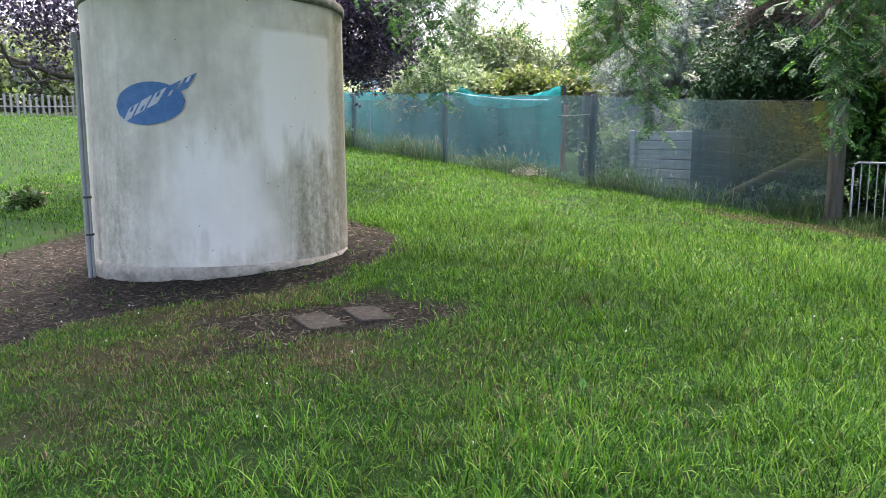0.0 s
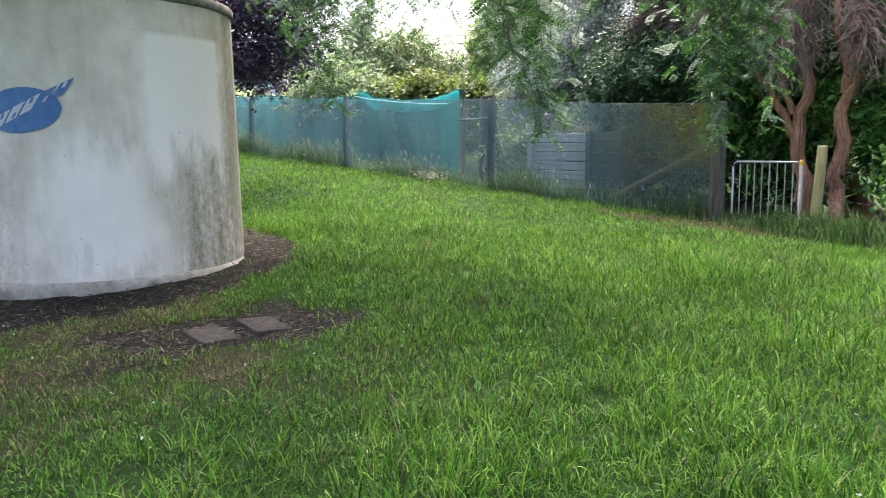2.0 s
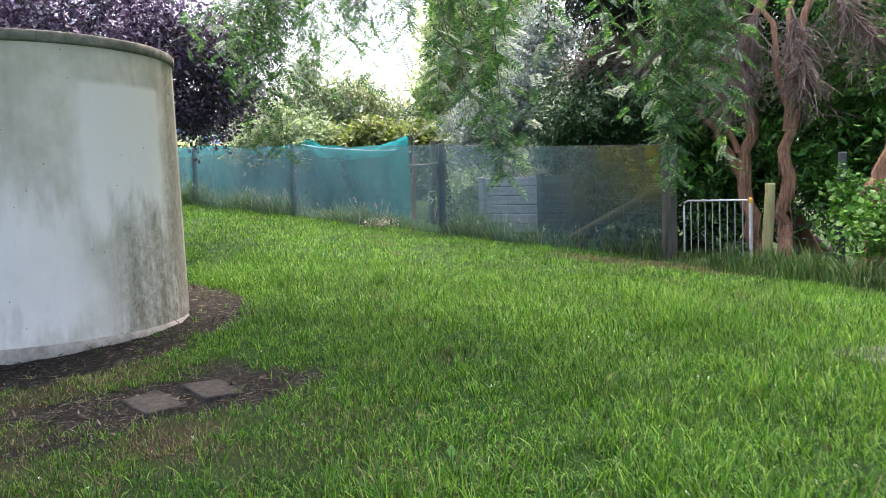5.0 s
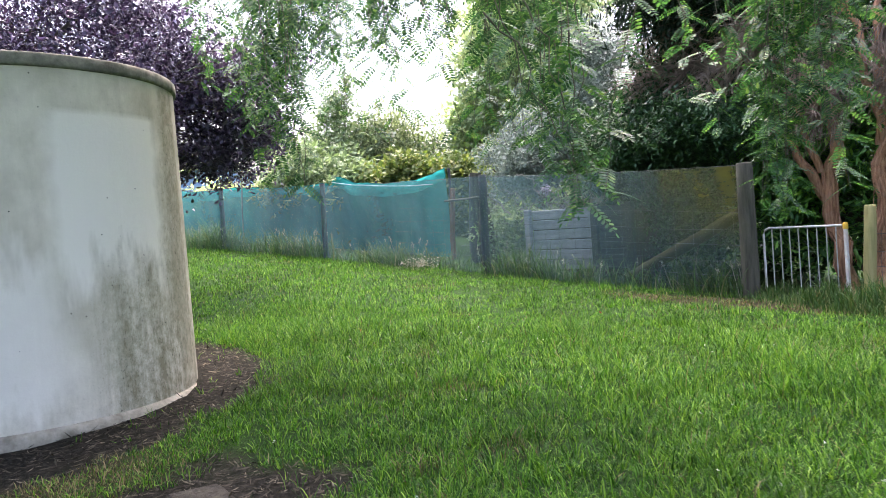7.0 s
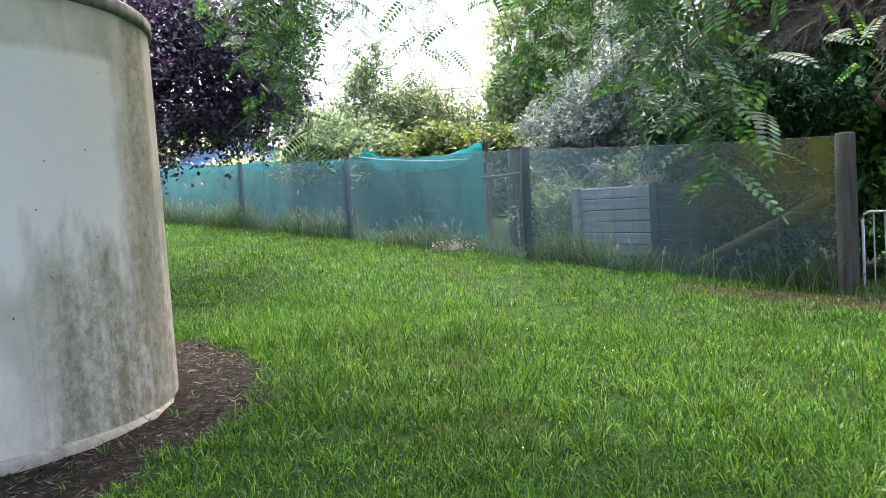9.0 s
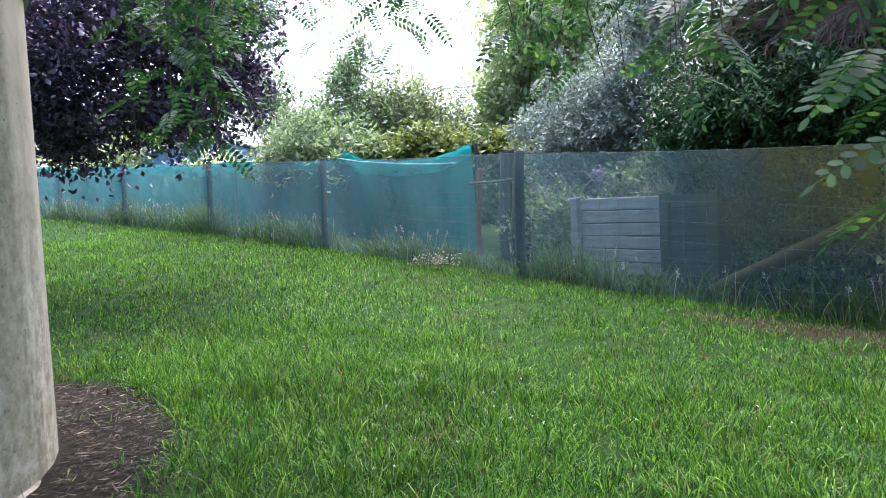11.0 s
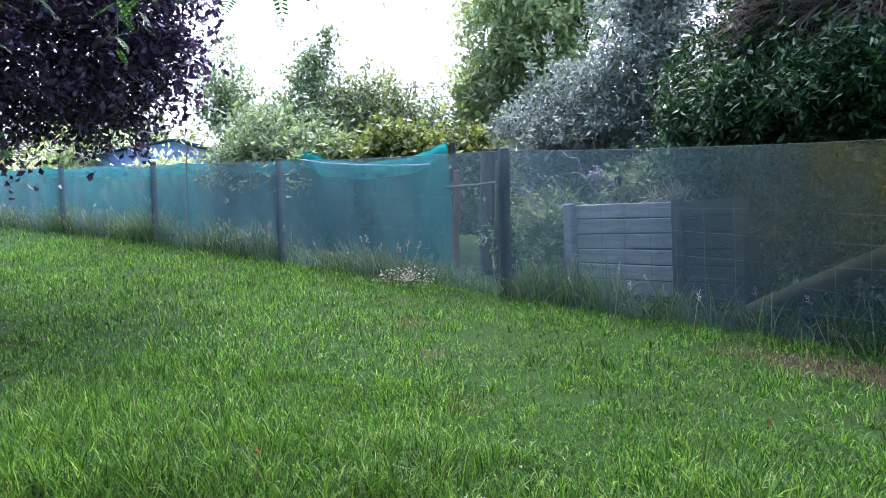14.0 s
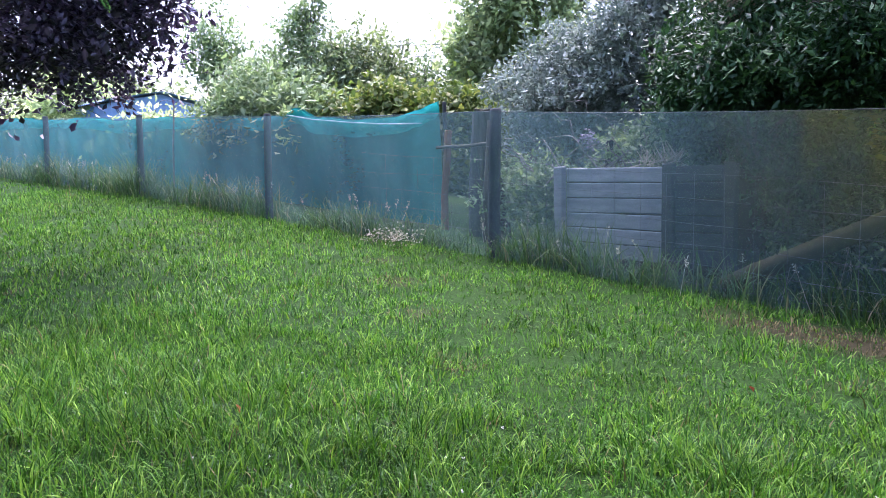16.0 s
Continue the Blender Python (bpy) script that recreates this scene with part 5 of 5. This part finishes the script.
    tri = [(0, 1, 2), (1, 3, 4), (1, 4, 2), (3, 5, 4)]
    f = np.concatenate([k + [t] for t in tri])
    crown = part("crown", np_mesh("crown", v - foot, f), M["robinia"], tree)
    tagged(crown, kind="stuff")
    # extra leaf mass overhead, never in view, added to shade the near-left lawn
    high = np.concatenate([shell_points(900, (-4.1, 3.3, 6.3), (3.3, 3.6, 1.2), RNG, 0.2), shell_points(420, (-6.4, 2.2, 4.9), (3.0, 2.0, 0.9), RNG, 0.2), shell_points(200, (3.5, 4.0, 6.8), (2.6, 3.2, 1.8), RNG, 0.3)])
    v, f = leaf_cloud(high, 24, 0.32, 0.16, 0.5, 0.3)
    tagged(part("upper_crown", np_mesh("upper_crown", v - foot, f), M["robinia"], tree), kind="stuff")
    # unseen limbs carrying that added shading crown
    for e in ((-5.8, 2.6, 6.2), (-3.6, 4.6, 6.2), (-3.0, 1.0, 6.4), (3.6, 6.0, 6.8), (-0.6, 2.4, 6.6)):
        tube_part("limb", [(limb_path(trunk[-1], e, 0.08, 10, RNG, 0.04) - foot, np.linspace(0.09, 0.012, 10))], M["grey_bark"], tree, "", 7)
    tagged(tube_part("twig_mass", twigs, M["grey_bark"], tree, "", 4), kind="stuff")
    st = tube_part("stalk_mass", stalks, M["vine"], tree, "", 3)
    tagged(st, kind="stuff")


robinia()


# ---- far things ----
def blue_shed():
    x, y = -22.6, 23.4
    z = gz(x, y)
    ob = thing("blue_shed", "blue corrugated-iron roofed shed beyond the hedge", "shed", "", (x, y, z))
    ob.rotation_euler = (0, 0, radians(-20))
    w = part("wall", bevelled_box(4.0, 3.0, 2.1, 0.01), M["blue_iron"], ob)
    w.location = (0, 0, 1.05)
    for sg in (1, -1):
        n = 24
        u, r = np.linspace(-2.2, 2.2, n * 4), np.array([0.0, 1.75])
        U, Rr = np.meshgrid(u, r, indexing="ij")
        v = np.stack([U, sg * Rr, 2.48 - Rr * 0.2 + 0.02 * np.sin(U * 2 * np.pi / 0.18)], -1).reshape(-1, 3)
        i = np.arange(len(u) - 1)
        q = np.stack([i * 2, i * 2 + 1, i * 2 + 3, i * 2 + 2], -1)
        part("roof_sheet", np_mesh("roof_sheet", v, q), M["blue_iron"], ob, "", True)
    for xx in (-2.0, 2.0):
        g = bmesh.new()
        g.faces.new([g.verts.new((xx, -1.5, 2.1)), g.verts.new((xx, 1.5, 2.1)), g.verts.new((xx, 0, 2.42))])
        part("gable", g, M["blue_iron"], ob)


blue_shed()


def pale_fence():
    ob = thing("picket_fence", "low pale fence at the far end of the lawn", "fence", "", (-36.5, 17.5, gz(-36.5, 17.5)))
    o = np.array(ob.location)
    a, b = np.array([-37.5, 9.0]), np.array([-34.0, 27.0])
    n = 70
    me = None
    for k in range(n):
        q = a + (b - a) * k / (n - 1)
        bm_h = 1.0
        if me is None:
            bm = bevelled_box(0.05, 0.11, bm_h, 0.01)
            o1 = part("picket", bm, M["white_picket"], ob)
            me = o1.data
        else:
            o1 = part("picket", me, None, ob)
        o1.location = (q[0] - o[0], q[1] - o[1], gz(*q) - o[2] + 0.5)
    for h in (0.3, 0.8):
        tube_part("rail", [([(a[0] - o[0], a[1] - o[1], gz(*a) - o[2] + h), (b[0] - o[0], b[1] - o[1], gz(*b) - o[2] + h)], [0.04, 0.04])], M["white_picket"], ob, "", 6)


pale_fence()


# ---- grass ----
def blades(x, y, length, width, lean, rng, segs=2, az=None):
    """Tapered grass blades standing at (x, y) that arch over by lean (radians at the tip)."""
    n = len(x)
    az = rng.uniform(0, 2 * np.pi, n) if az is None else az
    d = np.stack([np.cos(az), np.sin(az), np.zeros(n)], -1)
    turn = rng.uniform(-0.9, 0.9, n)
    s = np.stack([-d[:, 1], d[:, 0]], -1) * np.cos(turn)[:, None] + d[:, :2] * np.sin(turn)[:, None]
    s = np.concatenate([s, np.zeros((n, 1))], 1)
    c = np.stack([x, y, ground_z(x, y) - 0.008], -1)
    start = rng.uniform(0.02, 0.3, n) * lean
    rows = []
    for k in range(segs + 1):
        f = k / segs
        if k:
            a = start + (lean - start) * (f - 0.5 / segs) ** 1.2
            c = c + (d * np.sin(a)[:, None] + np.array([0, 0, 1.0]) * np.cos(a)[:, None]) * (length / segs)[:, None]
        w = width * (1 - f ** 2 * 0.6) * 0.5
        rows += [c + s * w[:, None], c - s * w[:, None]] if k < segs else [c]
    v = np.stack(rows, 1).reshape(-1, 3)
    m = segs * 2 + 1
    tri = []
    for k in range(segs - 1):
        tri += [(2 * k, 2 * k + 1, 2 * k + 3), (2 * k, 2 * k + 3, 2 * k + 2)]
    tri.append((2 * segs - 2, 2 * segs - 1, 2 * segs))
    base = np.arange(n)[:, None] * m
    return v, np.concatenate([base + [t] for t in tri])


def lawn_tufts(rng, n, lo, hi):
    """Middles of grass tufts over a rectangle of the lawn."""
    tx, ty = rng.uniform(lo[0], hi[0], n), rng.uniform(lo[1], hi[1], n)
    b = bare(tx, ty)
    worn = 0.24 * (1 - smooth_step(3.2, 6.5, np.hypot(tx + 6.6, ty - 2.6)))
    clump = 0.8 - worn + 0.35 * wobble(tx, ty, 21.0, 2.6) - 0.55 * smooth_step(0.3, 0.85, wobble(tx, ty, 17.0, 10.0))
    keep = (rng.uniform(0, 1, n) < clump * (1 - 0.985 * b)) & (ty < fence_y(tx) + 0.05) & (np.hypot(tx - TANK[0], ty - TANK[1]) > 1.5)
    keep &= ~((tx > -0.2) & (ty > 12.0 - 0.6 * (tx + 0.2)))
    return tx[keep], ty[keep]


def build_grass():
    rng = np.random.default_rng(11)
    picked = {}
    # the lawn the walk looks across, near and far, and a thin cover round about
    for tag, n, lo, hi, per, segs in (("near", 38000, (-8.0, 1.2), (2.2, 9.0), 8, 3), ("under", 62000, (-8.0, 1.2), (2.2, 10.0), 8, 1), ("far", 46000, (-17.0, 6.0), (2.6, 18.0), 8, 2), ("rest", 42000, (-19, -4.0), (8, 14), 8, 1)):
        tx, ty = lawn_tufts(rng, n, lo, hi)
        edge = 0.24 * ty + 0.9 + 0.5 * wobble(tx, ty, 3.0, 1.1)
        front = ty > 1.25
        if tag in ("near", "under"):
            keep = (tx > -2.4 * ty - 0.6) & (tx < edge) & front
        elif tag == "far":
            keep = ((tx < -7.5) | (ty > 8.6)) & (tx > -2.4 * ty - 0.6) & (tx < edge)
        else:
            keep = (ty < 1.7) | (tx > edge - 0.2) | (tx < -2.4 * ty - 0.5)
        tx, ty = tx[keep], ty[keep]
        m = len(tx)
        size = np.clip(1 + 0.4 * wobble(tx, ty, 31.0, 0.8) + 0.35 * wobble(tx, ty, 7.0, 3.4), 0.35, 1.9)
        size = size * (0.55 + 0.45 * smooth_step(3.0, 6.0, np.hypot(tx + 6.6, ty - 2.6)))
        vigour = rng.uniform(0.75, 1.25, m)
        az = rng.uniform(0, 2 * np.pi, (m, per))
        rad = np.abs(rng.normal(0, 0.03, (m, per))) * (1.0 if tag == "near" else 1.9)
        x, y = (tx[:, None] + np.cos(az) * rad).ravel(), (ty[:, None] + np.sin(az) * rad).ravel()
        dr = np.repeat(dryness(tx, ty), per)
        L = rng.uniform(*{"near": (0.06, 0.185), "under": (0.03, 0.075), "far": (0.04, 0.11), "rest": (0.05, 0.13)}[tag], m * per) * np.repeat(size * vigour, per) * (1 - 0.4 * dr)
        L = np.maximum(L, rng.uniform(0.03, 0.055, m * per))
        w = rng.uniform(0.0036, 0.0066, m * per) * {"near": 1.1, "under": 1.4, "far": 1.5, "rest": 2.6}[tag]
        lean = rng.uniform(0.5, 2.5, m * per)
        dry = rng.uniform(0, 1, m * per) < 0.03 + 0.62 * dr
        for kind, pick in (("green", ~dry), ("dry", dry)):
            v, f = blades(x[pick], y[pick], L[pick], w[pick], lean[pick], rng, segs, (az.ravel() + rng.normal(0, 0.5, m * per))[pick])
            picked.setdefault(kind, []).append((v, f))
        if tag == "near":
            near_x, near_y = x, y
    for name, kind, mat, label in (("lawn_grass", "green", "grass", "lush bright green uneven lawn grass"), ("dry_lawn_grass", "dry", "dry_grass", "straw-coloured dead grass among the green")):
        v, f = joined(picked[kind])
        tagged(part(name, np_mesh(name, v, f), M[mat]), label, "grass", "", "stuff")
    # clover heads
    k = rng.choice(len(near_x), 130, replace=False)
    c = np.stack([near_x[k], near_y[k], ground_z(near_x[k], near_y[k]) + rng.uniform(0.05, 0.09, len(k))], -1)
    v, f = leaf_cloud(c, 6, 0.003, 0.008, 0.8, -0.4, None, rng)
    tagged(part("clover_heads", np_mesh("clover_heads", v, f), M["daisy"]), "tiny white clover heads scattered in the lawn", "flowers", "", "stuff")


build_grass()


def far_grass():
    """Coarser tufts on the lawn behind the tank."""
    rng = np.random.default_rng(5)
    n = 36000
    x, y = rng.uniform(-36, -9, n), rng.uniform(3, 20, n)
    keep = (y < np.where(x < -22, 30, fence_y(x))) & (rng.uniform(0, 1, n) > 0.98 * bare(x, y))
    x, y = x[keep], y[keep]
    v, f = blades(x, y, rng.uniform(0.05, 0.11, len(x)), rng.uniform(0.012, 0.024, len(x)), rng.uniform(0.2, 1.2, len(x)), rng)
    tagged(part("far_lawn_grass", np_mesh("far_lawn_grass", v, f), M["grass"]), "bright mown grass on the far lawn", "grass", "", "stuff")


far_grass()


def rank_weeds():
    """Long unmown grass along the foot of the fences."""
    rng = np.random.default_rng(3)
    n = 19000
    s = rng.uniform(0, FENCE_LEN, n)
    p = along_fence(s)
    off = -np.abs(rng.normal(0, 0.28, n)) + 0.3
    x, y = p[:, 0] + BACK[0] * off, p[:, 1] + BACK[1] * off
    patch = np.clip(0.65 + 0.55 * wobble(s, s * 0.2, 4.0, 1.3), 0.12, 1.3)
    keep = rng.uniform(0, 1, n) < patch * np.where(s < 2.6, 0.45, 1)
    x, y, s, patch = x[keep], y[keep], s[keep], patch[keep]
    h = rng.uniform(0.2, 0.62, len(x)) * (0.6 + 0.6 * patch) * (1 + 0.35 * smooth_step(7, 10, s))
    v1, f1 = blades(x, y, h, rng.uniform(0.006, 0.014, len(x)), rng.uniform(0.4, 2.2, len(x)), rng, 4)
    n = 11000
    t = rng.uniform(0, 1, n)
    gx = -1.7 + t * 4.4 + rng.normal(0, 0.1, n)
    gy = 12.75 - t * 2.7 - 0.35 * np.sin(t * 3.1) + rng.normal(0, 0.3, n)
    h2 = rng.uniform(0.12, 0.62, n) ** 1.2 * (0.42 + 0.6 * t) * np.clip(0.9 + 0.75 * wobble(gx, gy, 12.0, 2.4), 0.2, 1.9)
    v2, f2 = blades(gx, gy, h2, rng.uniform(0.006, 0.015, n), rng.uniform(0.25, 1.4, n), rng, 4)
    v, f = joined([(v1, f1), (v2, f2)])
    tagged(part("rank_grass", np_mesh("rank_grass", v, f), M["weed"]), "long unmown grass and weeds along the fence foot", "grass", "", "stuff")
    stems, heads = [], []
    for k in rng.choice(len(x), 170, replace=False):
        b = np.array([x[k], y[k], gz(x[k], y[k])])
        hh = rng.uniform(0.35, 0.65)
        e = b + [rng.normal(0, 0.12), rng.normal(0, 0.12), hh]
        stems.append((limb_path(b, e, 0.0, 4, rng, 0.03), [0.003, 0.0025, 0.002, 0.0015]))
        heads += [e - (e - b) * q for q in (0.0, 0.05, 0.1, 0.15)]
    st = tube_part("seed_stalks", stems, M["seed"], None, "", 3)
    tagged(st, "thin pale seeding grass stalks along the fence", "grass", "", "stuff")
    v, f = leaf_cloud(np.array(heads), 5, 0.009, 0.03, 0.3, -0.8, None, rng)
    tagged(part("seed_heads", np_mesh("seed_heads", v, f), M["seed"]), "pale feathery seed heads along the fence", "grass", "", "stuff")
    # a pale flowering clump at the foot of the net
    c = np.array([(-7.75, 14.05, gz(-7.75, 14.05) + 0.12)]) + rng.normal(0, 1, (60, 3)) * [0.22, 0.1, 0.07]
    v, f = leaf_cloud(c, 5, 0.03, 0.035, 0.6, -0.4, None, rng)
    tagged(part("pale_flowers", np_mesh("pale_flowers", v, f), M["seed"]), "pale dried flower clump at the foot of the net", "flowers", "", "stuff")


rank_weeds()


def soil_litter():
    """Dry leaves, bark chips and straw on the bare soil."""
    rng = np.random.default_rng(9)
    n = 60000
    x, y = rng.uniform(-10.5, -2.6, n), rng.uniform(2.2, 8, n)
    keep = (bare(x, y) > 0.5) & (np.hypot(x - TANK[0], y - TANK[1]) > 1.46)
    x, y = x[keep][:16000], y[keep][:16000]
    m = len(x)
    base = np.stack([x, y, ground_z(x, y) - 0.012 + rng.uniform(0.0, 0.012, m)], -1)
    way = unit(np.stack([rng.normal(0, 1, m), rng.normal(0, 1, m), rng.normal(0.05, 0.12, m)], -1))
    side = unit(np.cross(way, rng.normal(0, 0.2, (m, 3)) + [0, 0, 1]))
    L = rng.uniform(0.02, 0.1, m)
    v, f = kites(base, way, side, L, np.minimum(L * rng.uniform(0.06, 0.35, m), 0.016))
    mat = leaf_mat("dry_litter", [(0.0, (0.009, 0.008, 0.006)), (0.55, (0.034, 0.029, 0.021)), (0.9, (0.085, 0.074, 0.053)), (1.0, (0.19, 0.165, 0.12))], 0.9, 0.05, (1, 1, 1), 0.2)
    tagged(part("soil_litter", np_mesh("soil_litter", v, f), mat), "dry brown leaf litter and straw on bare soil", "litter", "", "stuff")


soil_litter()
